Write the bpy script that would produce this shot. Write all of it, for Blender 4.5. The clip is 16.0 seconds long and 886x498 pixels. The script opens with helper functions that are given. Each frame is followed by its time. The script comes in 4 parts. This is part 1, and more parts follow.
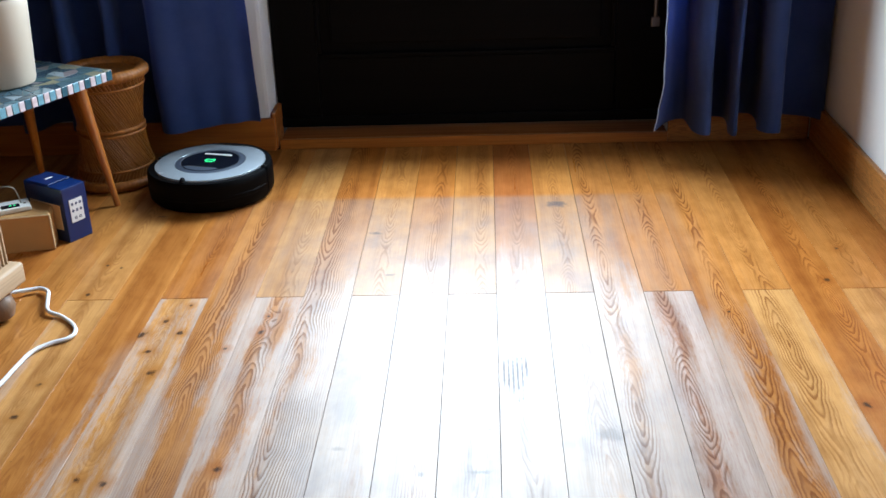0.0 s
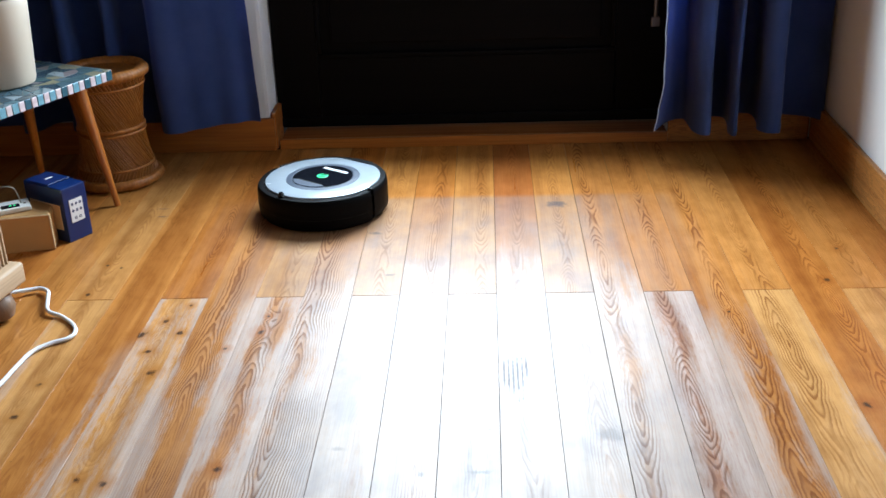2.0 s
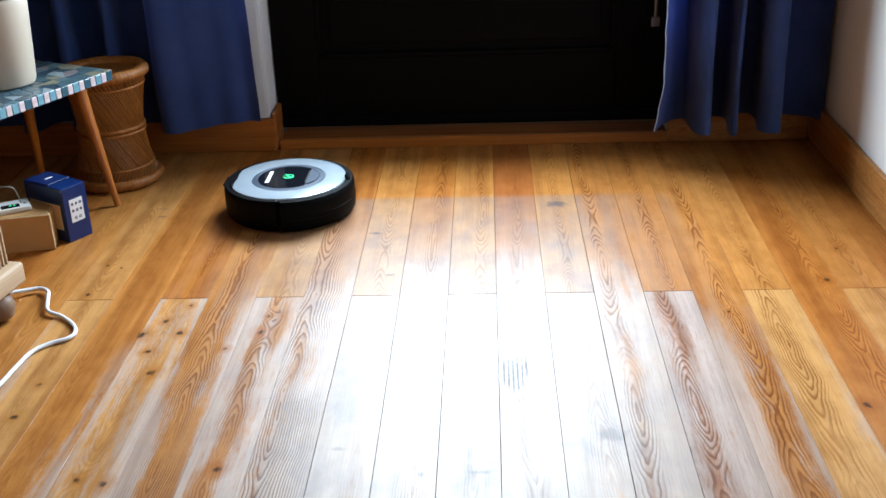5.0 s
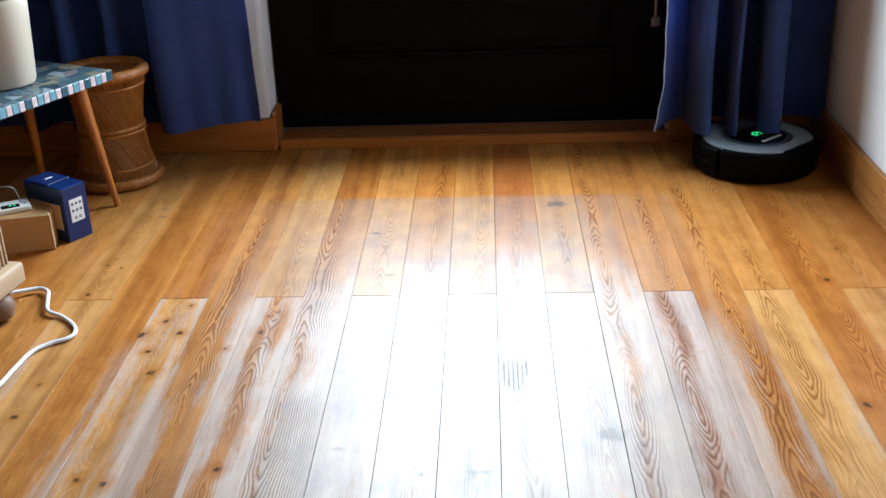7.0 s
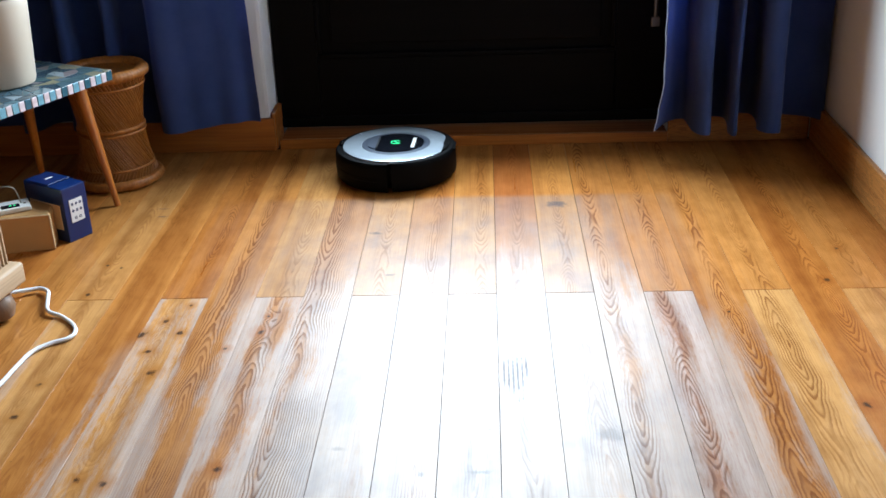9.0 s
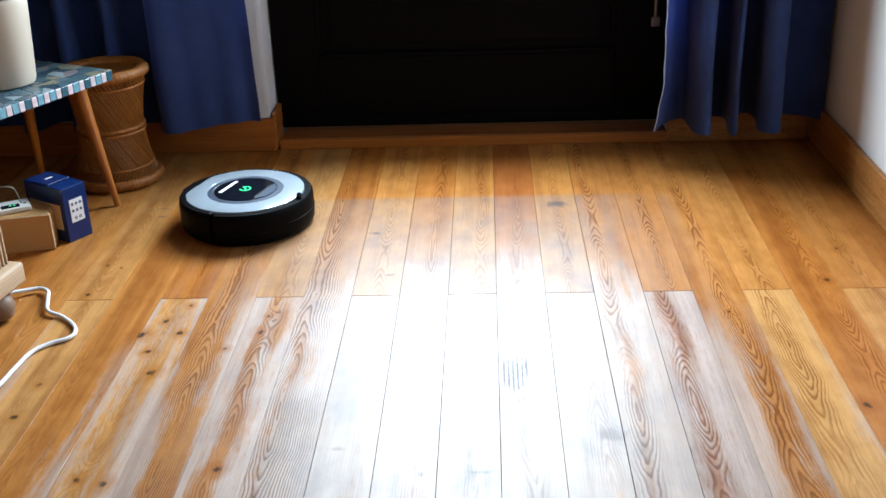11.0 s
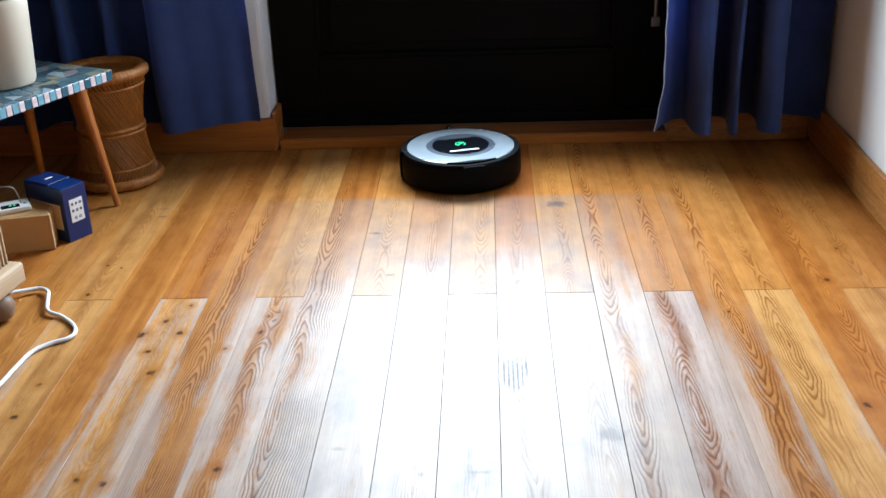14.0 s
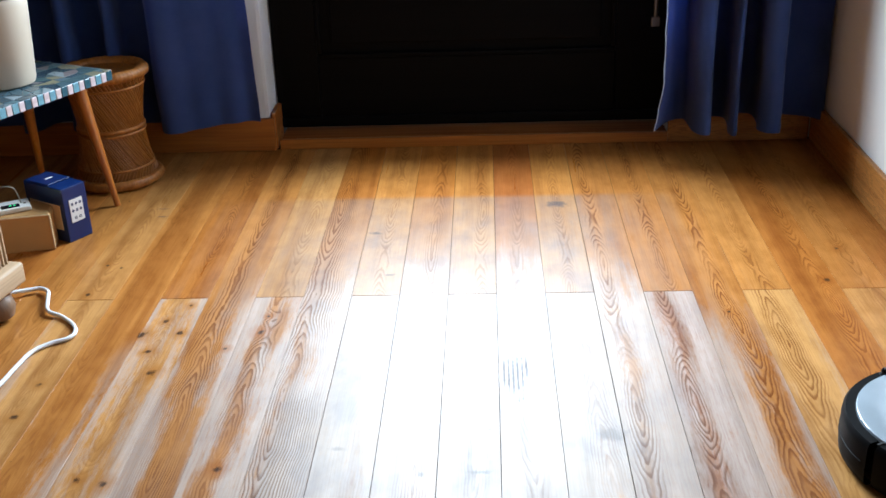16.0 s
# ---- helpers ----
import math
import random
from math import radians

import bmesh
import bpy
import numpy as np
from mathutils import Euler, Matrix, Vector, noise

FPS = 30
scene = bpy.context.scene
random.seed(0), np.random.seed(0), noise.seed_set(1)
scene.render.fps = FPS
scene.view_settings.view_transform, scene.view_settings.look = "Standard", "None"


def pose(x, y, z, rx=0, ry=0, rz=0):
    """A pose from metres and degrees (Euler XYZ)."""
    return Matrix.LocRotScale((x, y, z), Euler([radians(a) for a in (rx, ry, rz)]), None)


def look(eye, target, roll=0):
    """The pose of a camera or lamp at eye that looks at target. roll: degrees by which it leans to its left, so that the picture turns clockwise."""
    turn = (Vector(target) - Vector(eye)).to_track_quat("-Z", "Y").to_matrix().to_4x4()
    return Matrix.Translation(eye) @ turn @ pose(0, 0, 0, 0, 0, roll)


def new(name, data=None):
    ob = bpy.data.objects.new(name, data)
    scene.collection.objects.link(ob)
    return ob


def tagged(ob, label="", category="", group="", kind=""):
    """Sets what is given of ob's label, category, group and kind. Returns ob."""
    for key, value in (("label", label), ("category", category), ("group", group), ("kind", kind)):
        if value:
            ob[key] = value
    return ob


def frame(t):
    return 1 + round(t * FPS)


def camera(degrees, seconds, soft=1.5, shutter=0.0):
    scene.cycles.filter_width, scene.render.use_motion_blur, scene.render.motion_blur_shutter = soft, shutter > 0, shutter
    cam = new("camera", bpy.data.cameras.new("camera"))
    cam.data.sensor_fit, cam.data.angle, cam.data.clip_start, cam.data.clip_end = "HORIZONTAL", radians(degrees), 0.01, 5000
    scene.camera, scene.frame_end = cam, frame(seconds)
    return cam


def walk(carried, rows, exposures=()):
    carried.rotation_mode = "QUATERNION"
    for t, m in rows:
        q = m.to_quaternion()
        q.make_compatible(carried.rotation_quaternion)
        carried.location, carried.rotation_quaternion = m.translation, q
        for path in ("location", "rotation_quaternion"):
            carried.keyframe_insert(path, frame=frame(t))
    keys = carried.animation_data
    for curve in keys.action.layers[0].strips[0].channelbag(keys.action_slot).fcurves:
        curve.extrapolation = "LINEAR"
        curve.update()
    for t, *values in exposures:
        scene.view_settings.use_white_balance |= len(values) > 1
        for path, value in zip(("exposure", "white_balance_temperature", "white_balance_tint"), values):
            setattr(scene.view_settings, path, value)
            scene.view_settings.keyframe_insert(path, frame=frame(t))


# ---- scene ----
# The room: x across the floor boards, y along them towards the door, z up; the camera stands on a tripod.
cam = camera(43.62, 16.0, soft=1.6)
stand = pose(0, 0, 1.1363, 65.739, 1.930, 1.854)
walk(cam, [(0.0, stand), (16.0, stand)])

# ---- light: daylight through the glazed upper half of the door ----
scene.view_settings.exposure = 0.0
world = bpy.data.worlds.new("sky")
scene.world = world
world.use_nodes = True
sky = world.node_tree.nodes.new("ShaderNodeTexSky")
sky.sky_type, sky.sun_disc = "NISHITA", False
sky.sun_elevation, sky.sun_rotation = radians(38), radians(20)
world.node_tree.links.new(sky.outputs["Color"], world.node_tree.nodes["Background"].inputs["Color"])
world.node_tree.nodes["Background"].inputs["Strength"].default_value = 0.1

daylight = bpy.data.lights.new("door_daylight", "AREA")
daylight.shape, daylight.size, daylight.size_y = "RECTANGLE", 0.94, 1.06
daylight.energy, daylight.color = 148.0, (0.69, 0.855, 1.0)
daylight.spread = radians(148)
lamp = new("door_daylight", daylight)
lamp.matrix_world = look((-0.07, 3.415, 1.175), (-0.07, 0.0, 1.14))


# ---- materials ----
class Nodes:
    """A material's node tree with short calls."""

    def __init__(self, name, rough=0.5, metal=0.0, spec=0.5):
        self.mat = bpy.data.materials.new(name)
        self.mat.use_nodes = True
        self.tree = self.mat.node_tree
        self.bsdf = self.tree.nodes["Principled BSDF"]
        self.set("Roughness", rough), self.set("Metallic", metal), self.set("Specular IOR Level", spec)

    def set(self, socket, value):
        if isinstance(value, bpy.types.NodeSocket):
            self.tree.links.new(value, self.bsdf.inputs[socket])
        else:
            self.bsdf.inputs[socket].default_value = value

    def add(self, kind, out=0, props=(), **ins):
        n = self.tree.nodes.new("ShaderNode" + kind)
        for k, v in props:
            if k == "operation":
                n.operation = v
            elif k == "data_type":
                n.data_type = v
            elif k == "feature":
                n.feature = v
            elif k == "blend_type":
                n.blend_type = v
            elif k == "noise_dimensions":
                n.noise_dimensions = v
        for k, v in ins.items():
            key = int(k[1:]) if k[0] == "i" and k[1:].isdigit() else k.replace("_", " ")
            s = n.inputs[key]
            if isinstance(v, bpy.types.NodeSocket):
                self.tree.links.new(v, s)
            else:
                s.default_value = v
        return n.outputs[out]

    def math(self, op, a, b=0.0):
        return self.add("Math", 0, (("operation", op),), i0=a, i1=b)

    def vec(self, op, a, b):
        return self.add("VectorMath", 0, (("operation", op),), i0=a, i1=b)

    def noise(self, v, scale, detail=3.0, rough=0.55):
        return self.add("TexNoise", 0, (), Vector=v, Scale=scale, Detail=detail, Roughness=rough)

    def span(self, v, a, b, c=0.0, d=1.0):
        n = self.tree.nodes.new("ShaderNodeMapRange")
        self.tree.links.new(v, n.inputs[0])
        for i, x in enumerate((a, b, c, d)):
            n.inputs[i + 1].default_value = x
        return n.outputs[0]

    def ramp(self, v, *stops):
        n = self.tree.nodes.new("ShaderNodeValToRGB")
        self.tree.links.new(v, n.inputs[0])
        while len(n.color_ramp.elements) < len(stops):
            n.color_ramp.elements.new(0.5)
        for e, (p, c) in zip(n.color_ramp.elements, stops):
            e.position, e.color = p, (*c, 1)
        return n.outputs[0]

    def mix(self, f, a, b, how="MIX"):
        n = self.tree.nodes.new("ShaderNodeMix")
        n.data_type, n.blend_type = "RGBA", how
        for i, v in ((0, f), (6, a), (7, b)):
            if isinstance(v, bpy.types.NodeSocket):
                self.tree.links.new(v, n.inputs[i])
            elif i:
                n.inputs[i].default_value = (*v, 1)
            else:
                n.inputs[i].default_value = v
        return n.outputs[2]

    def bump(self, h, strength=0.2, distance=0.002):
        self.set("Normal", self.add("Bump", 0, (), Strength=strength, Distance=distance, Height=h))

    def coords(self, which="Object"):
        n = self.tree.nodes.new("ShaderNodeTexCoord")
        return n.outputs[which]

    def split(self, v):
        n = self.tree.nodes.new("ShaderNodeSeparateXYZ")
        self.tree.links.new(v, n.inputs[0])
        return n.outputs[0], n.outputs[1], n.outputs[2]

    def join(self, x, y, z):
        return self.add("CombineXYZ", 0, (), X=x, Y=y, Z=z)

    def place(self):
        return self.tree.nodes.new("ShaderNodeNewGeometry").outputs["Position"]

    def own(self, name):
        """Three numbers that the object itself holds."""
        n = self.tree.nodes.new("ShaderNodeAttribute")
        n.attribute_type, n.attribute_name = "OBJECT", name
        return n.outputs["Vector"]

    def chance(self):
        return self.tree.nodes.new("ShaderNodeObjectInfo").outputs["Random"]


def plain(name, color, rough=0.5, metal=0.0, spec=0.5, vary=0.12, scale=30.0, bump=0.0, fine=400.0):
    """A surface of one colour with blotches, fine grain and a little relief."""
    n = Nodes(name, rough, metal, spec)
    p = n.coords()
    big, small = n.noise(p, scale), n.noise(p, fine, 2)
    k = n.math("ADD", n.span(big, 0.25, 0.75, 1 - vary, 1 + vary), n.span(small, 0.3, 0.7, -vary / 2, vary / 2))
    n.set("Base Color", n.mix(1.0, color, n.join(k, k, k), "MULTIPLY"))
    n.set("Roughness", n.span(big, 0.2, 0.8, max(rough - 0.07, 0.03), min(rough + 0.09, 1)))
    if bump:
        n.bump(small, bump, 0.001)
    return n.mat


def floor_board():
    """Each board's own colour gives its tone, wear, strength of grain and knots; its figure the heart's place, the rings' width and the eye."""
    n = Nodes("oiled_pine_board", 0.3, 0.0, 0.19)
    x, y, z = n.split(n.coords())
    px, py, pz = n.split(n.place())
    info = n.tree.nodes.new("ShaderNodeObjectInfo")
    r, knotty = info.outputs["Random"], info.outputs["Alpha"]
    tone_k, wear_k, ring_k = n.split(info.outputs["Color"])
    heart_k, strip_k, eye_k = n.split(n.own("figure"))
    keep_k, from_k, period_k = n.split(n.own("wear_line"))
    r3 = n.math("FRACT", n.math("MULTIPLY", r, 61.7))
    far = n.math("MULTIPLY", r, 53.0)
    # the larger knots, round which the rings swirl
    gnarl = n.noise(n.join(n.math("MULTIPLY", px, 70.0), n.math("MULTIPLY", py, 45.0), 4.0), 1.0, 3.0, 0.6)
    halo = None
    for kx, ky, kr in KNOTS:
        dx, dy = n.math("DIVIDE", n.math("SUBTRACT", px, kx), kr), n.math("DIVIDE", n.math("SUBTRACT", py, ky), kr * 1.25)
        d = n.math("SQRT", n.math("ADD", n.math("MULTIPLY", dx, dx), n.math("MULTIPLY", dy, dy)))
        halo = d if halo is None else n.math("MINIMUM", halo, d)
    swirl = n.span(halo, 5.5, 0.5, 0.0, 0.013)
    halo = n.math("ADD", halo, n.span(gnarl, 0.25, 0.75, -0.6, 0.6))
    # growth rings cut along a wandering heart: eyes, nested arches and long lines
    wander = n.span(n.noise(n.join(n.math("MULTIPLY", py, 3.4), far, 3.0), 1.0, 2.0), 0.3, 0.7, -0.009, 0.009)
    off = n.math("SUBTRACT", n.math("SUBTRACT", x, heart_k), wander)
    turn = n.math("DIVIDE", n.math("MULTIPLY", n.math("SUBTRACT", py, eye_k), 6.2832), period_k)
    depth = n.math("MULTIPLY", n.math("SUBTRACT", 1.0, n.math("COSINE", turn)), 0.022)
    depth = n.math("ADD", depth, n.span(n.noise(n.join(far, n.math("MULTIPLY", py, 5.0), 0.0), 1.0, 2.0), 0.3, 0.7, 0.0, 0.011))
    warp = n.noise(n.join(n.math("MULTIPLY", x, 40.0), n.math("MULTIPLY", y, 14.0), far), 1.0, 3.0)
    wide = n.math("MULTIPLY", off, 1.4)
    rad = n.math("POWER", n.math("ADD", n.math("POWER", n.math("ABSOLUTE", wide), 1.6), n.math("POWER", depth, 1.6)), 0.625)
    rad = n.math("ADD", n.math("ADD", rad, swirl), n.span(warp, 0.2, 0.8, -0.0026, 0.0026))
    ring = n.math("FRACT", n.math("MULTIPLY", rad, n.span(r3, 0, 1, 125.0, 165.0)))
    late = n.ramp(ring, (0.0, (0.0,) * 3), (0.36, (0.05,) * 3), (0.66, (0.9,) * 3), (0.84, (1.0,) * 3), (0.95, (0.0,) * 3))
    patch = n.noise(n.join(n.math("MULTIPLY", x, 5.0), n.math("MULTIPLY", y, 2.6), far), 1.0, 3.0)
    ragged = n.math("ADD", n.math("ABSOLUTE", off), n.span(warp, 0.25, 0.75, -0.006, 0.006))
    strip = n.math("MAXIMUM", n.math("MULTIPLY", strip_k, n.span(py, 2.05, 2.45, 1.0, 0.5)), 0.013)
    figured = n.span(n.math("DIVIDE", ragged, strip), 1.4, 0.7, 0.06, 1.0)
    late = n.math("MULTIPLY", n.math("MULTIPLY", late, figured), n.math("MULTIPLY", n.span(patch, 0.34, 0.50, 0.25, 1.0), ring_k))
    fibre = n.noise(n.join(n.math("MULTIPLY", x, 420.0), n.math("MULTIPLY", y, 9.0), far), 1.0, 2.0)
    tone = n.ramp(tone_k, (0.0, (0.50, 0.252, 0.086)), (0.35, (0.445, 0.184, 0.046)), (0.7, (0.385, 0.130, 0.025)), (1.0, (0.29, 0.093, 0.034)))
    dark = n.mix(1.0, tone, (0.36, 0.22, 0.12), "MULTIPLY")
    col = n.mix(n.math("MULTIPLY", late, 0.95), tone, dark)
    col = n.mix(n.span(fibre, 0.38, 0.72, 0.0, 0.24), col, dark)
    # broad soft bands along each board, and cloudy patches
    band = n.noise(n.join(n.math("MULTIPLY", x, 30.0), n.math("MULTIPLY", y, 1.1), n.math("ADD", far, 7.0)), 1.0, 3.0, 0.5)
    col = n.mix(n.span(band, 0.50, 0.66, 0.0, 0.75), col, n.mix(1.0, col, (0.68, 0.56, 0.46), "MULTIPLY"))
    col = n.mix(n.span(band, 0.50, 0.34, 0.0, 0.65), col, n.mix(1.0, col, (1.17, 1.17, 1.14), "MULTIPLY"))
    blot = n.noise(n.join(n.math("MULTIPLY", x, 24.0), n.math("MULTIPLY", y, 13.0), far), 1.0, 5.0, 0.6)
    col = n.mix(n.span(blot, 0.45, 0.68, 0.0, 0.65), col, n.mix(1.0, col, (0.74, 0.66, 0.56), "MULTIPLY"))
    col = n.mix(n.span(blot, 0.48, 0.28, 0.0, 0.35), col, n.mix(1.0, col, (1.16, 1.18, 1.22), "MULTIPLY"))
    # finish worn off the boards' sides where people walk; the harder heart keeps it
    streak = n.noise(n.join(n.math("MULTIPLY", x, 34.0), n.math("MULTIPLY", y, 2.6), far), 1.0, 6.0, 0.62)
    scuff = n.noise(n.join(n.math("MULTIPLY", px, 150.0), n.math("MULTIPLY", py, 30.0), 2.0), 1.0, 5.0, 0.75)
    began = n.math("ADD", py, n.span(n.math("ADD", streak, n.math("MULTIPLY", scuff, 0.4)), 0.45, 0.95, -0.16, 0.16))
    zone = n.span(n.math("SUBTRACT", from_k, began), -0.12, 0.12, 0.0, 1.0)
    bare = n.math("ADD", n.math("SUBTRACT", n.math("ABSOLUTE", n.math("SUBTRACT", off, n.math("MULTIPLY", wander, 1.2))), keep_k), n.math("ADD", n.span(streak, 0.25, 0.75, -0.038, 0.038), n.span(scuff, 0.25, 0.75, -0.026, 0.026)))
    worn = n.math("MULTIPLY", n.math("MULTIPLY", n.span(bare, -0.014, 0.022, 0.0, 0.86), zone), n.span(wear_k, 0, 1, 0.35, 1.0))
    # the worn wood's tone, paled further to carry some of the door's glare
    pale = n.mix(n.span(band, 0.35, 0.65), (0.45, 0.352, 0.302), (0.31, 0.218, 0.165))
    pale = n.mix(n.span(scuff, 0.48, 0.72, 0.0, 0.5), pale, tone)
    pale = n.mix(n.span(fibre, 0.45, 0.75, 0.0, 0.35), pale, dark)
    col = n.mix(worn, col, n.mix(n.math("MULTIPLY", late, 0.95), pale, (0.17, 0.070, 0.026)))
    # grey door glare painted over foot wear, up to the mat's edge
    side = n.math("ADD", px, n.span(streak, 0.3, 0.7, -0.10, 0.10))
    cloud = n.math("ADD", py, n.span(n.math("ADD", n.math("MULTIPLY", streak, 0.6), n.math("MULTIPLY", blot, 0.4)), 0.3, 0.7, -0.16, 0.16))
    glare_wear = n.math("MULTIPLY", n.math("MULTIPLY", n.span(side, -0.78, -0.30), n.span(side, 0.56, 0.20)), n.math("MULTIPLY", n.span(py, 2.885, 2.855), n.math("MULTIPLY", n.span(cloud, 2.98, 2.50, 0.55, 1.0), n.span(patch, 0.3, 0.6, 0.55, 0.85))))
    mottle = n.noise(n.join(n.math("MULTIPLY", px, 13.0), n.math("MULTIPLY", py, 8.0), 6.0), 1.0, 5.0, 0.6)
    grey = n.mix(n.span(mottle, 0.38, 0.64), (0.290, 0.205, 0.145), (0.190, 0.138, 0.120))
    col = n.mix(n.math("MULTIPLY", glare_wear, n.span(mottle, 0.30, 0.62, 0.65, 1.0)), col, n.mix(n.math("MULTIPLY", late, 0.75), grey, (0.12, 0.055, 0.026)))
    # a doormat kept one patch by the door fresh
    mat_x = n.math("MULTIPLY", n.span(px, -0.47, -0.40), n.span(px, 0.25, 0.21))
    fresh = n.math("MULTIPLY", mat_x, n.span(py, 2.856, 2.890))
    col = n.mix(n.math("MULTIPLY", fresh, 0.4), col, n.mix(1.0, col, (1.12, 0.92, 0.52), "MULTIPLY"))
    # knots
    v = n.tree.nodes.new("ShaderNodeTexVoronoi")
    n.tree.links.new(n.join(n.math("MULTIPLY", x, 17.0), n.math("MULTIPLY", y, 9.0), far), v.inputs["Vector"])
    v.inputs["Scale"].default_value = 1.0
    size = n.math("MULTIPLY", n.span(v.outputs["Color"], 0.38, 0.75, 0.0, 0.13), knotty)
    knot = n.span(n.math("DIVIDE", n.math("ADD", v.outputs["Distance"], n.span(warp, 0.2, 0.8, -0.03, 0.03)), n.math("ADD", size, 0.001)), 1.0, 0.55)
    col = n.mix(n.span(halo, 3.4, 0.9, 0.0, 0.7), col, n.mix(1.0, tone, (0.66, 0.52, 0.34), "MULTIPLY"))
    knot = n.math("MAXIMUM", knot, n.span(halo, 1.0, 0.35))
    col = n.mix(n.math("MULTIPLY", knot, 0.92), col, (0.034, 0.014, 0.007))
    # dull stains and scuffs
    dirt = None
    smear = n.noise(n.join(n.math("MULTIPLY", px, 60.0), n.math("MULTIPLY", py, 40.0), 1.0), 1.0, 4.0, 0.65)
    for sx, sy, rx, ry, k in STAINS:
        dx, dy = n.math("DIVIDE", n.math("SUBTRACT", px, sx), rx), n.math("DIVIDE", n.math("SUBTRACT", py, sy), ry)
        d = n.math("ADD", n.math("SQRT", n.math("ADD", n.math("MULTIPLY", dx, dx), n.math("MULTIPLY", dy, dy))), n.span(smear, 0.25, 0.75, -0.55, 0.55))
        m = n.span(d, 1.0, 0.35, 0.0, k)
        dirt = m if dirt is None else n.math("MAXIMUM", dirt, m)
    col = n.mix(dirt, col, (0.10, 0.085, 0.085))
    sheen = n.span(n.math("ADD", n.math("MULTIPLY", blot, 0.6), n.math("MULTIPLY", fibre, 0.4)), 0.35, 0.62, 0.140, 0.091)
    sheen = n.math("MULTIPLY", sheen, n.span(worn, 0.0, 0.8, 1.0, 3.2))
    sheen = n.math("MULTIPLY", sheen, n.span(glare_wear, 0.0, 0.8, 1.0, 1.5))
    sheen = n.math("MULTIPLY", sheen, n.span(late, 0.0, 1.0, 1.0, 0.5))
    n.set("Specular IOR Level", n.math("MULTIPLY", n.span(dirt, 0.0, 1.0, 1.0, 0.12), sheen))
    n.set("Base Color", col)
    n.set("Roughness", n.math("ADD", n.span(streak, 0.3, 0.7, 0.27, 0.35), n.math("ADD", n.math("MULTIPLY", worn, 0.17), n.math("MULTIPLY", glare_wear, 0.10))))
    n.bump(n.math("ADD", n.math("MULTIPLY", late, 0.8), n.math("MULTIPLY", fibre, 0.4)), 0.09, 0.001)
    return n.mat


def timber(name, light, dark, rough=0.4, along=1, freq=14.0, knots=False):
    """Varnished wood with grain along one axis of the object."""
    n = Nodes(name, rough)
    c = list(n.split(n.coords()))
    r = n.math("MULTIPLY", n.chance(), 31.0)
    s = [n.math("MULTIPLY", v, 2.0 if i == along else freq * 4) for i, v in enumerate(c)]
    a = n.noise(n.vec("ADD", n.join(*s), n.join(r, r, r)), 1.0, 4.0, 0.6)
    s2 = [n.math("MULTIPLY", v, 6.0 if i == along else 320.0) for i, v in enumerate(c)]
    b = n.noise(n.join(*s2), 1.0, 2.0)
    col = n.mix(n.span(a, 0.35, 0.65), light, dark)
    col = n.mix(n.span(b, 0.4, 0.7, 0.0, 0.4), col, tuple(v * 0.55 for v in dark))
    if knots:
        v = n.tree.nodes.new("ShaderNodeTexVoronoi")
        n.tree.links.new(n.vec("ADD", n.join(*[n.math("MULTIPLY", w, 8.0 if i == along else 16.0) for i, w in enumerate(c)]), n.join(r, r, r)), v.inputs["Vector"])
        v.inputs["Scale"].default_value = 1.0
        size = n.span(v.outputs["Color"], 0.3, 0.7, 0.05, 0.16)
        near = n.math("DIVIDE", v.outputs["Distance"], size)
        band = n.math("SINE", n.math("ADD", n.math("MULTIPLY", a, 46.0), n.math("MULTIPLY", v.outputs["Distance"], 30.0)))
        col = n.mix(n.span(band, 0.2, 0.9, 0.0, 0.55), col, tuple(w * 0.5 for w in dark))
        col = n.mix(n.span(near, 1.9, 0.8, 0.0, 0.6), col, tuple(w * 0.6 for w in dark))
        col = n.mix(n.span(near, 1.0, 0.6, 0.0, 0.9), col, (0.03, 0.012, 0.006))
    n.set("Base Color", col)
    n.set("Roughness", n.span(a, 0.3, 0.7, rough - 0.06, rough + 0.08))
    n.bump(b, 0.12, 0.001)
    return n.mat


def cloth():
    n = Nodes("blue_woven_cotton", 0.9, 0.0, 0.2)
    p = n.coords()
    x, y, z = n.split(p)
    weave = n.math("MULTIPLY", n.math("SINE", n.math("MULTIPLY", x, 2600.0)), n.math("SINE", n.math("MULTIPLY", z, 2600.0)))
    slub = n.noise(n.join(n.math("MULTIPLY", x, 60.0), n.math("MULTIPLY", y, 60.0), n.math("MULTIPLY", z, 500.0)), 1.0, 2.0)
    col = n.mix(n.span(n.noise(p, 7.0), 0.3, 0.7), (0.050, 0.092, 0.275), (0.076, 0.124, 0.355))
    col = n.mix(n.span(slub, 0.4, 0.7, 0.0, 0.14), col, (0.10, 0.155, 0.38))
    n.set("Base Color", col)
    n.set("Sheen Weight", 0.15)
    n.bump(n.math("ADD", n.math("MULTIPLY", weave, 0.3), slub), 0.16, 0.0006)
    return n.mat


def plaster(name, color):
    n = Nodes(name, 0.85, 0.0, 0.3)
    p = n.coords()
    big, small = n.noise(p, 2.5, 4), n.noise(p, 90.0, 4)
    k = n.span(big, 0.3, 0.7, 0.93, 1.04)
    n.set("Base Color", n.mix(1.0, color, n.join(k, k, k), "MULTIPLY"))
    n.bump(n.math("ADD", small, big), 0.25, 0.003)
    return n.mat


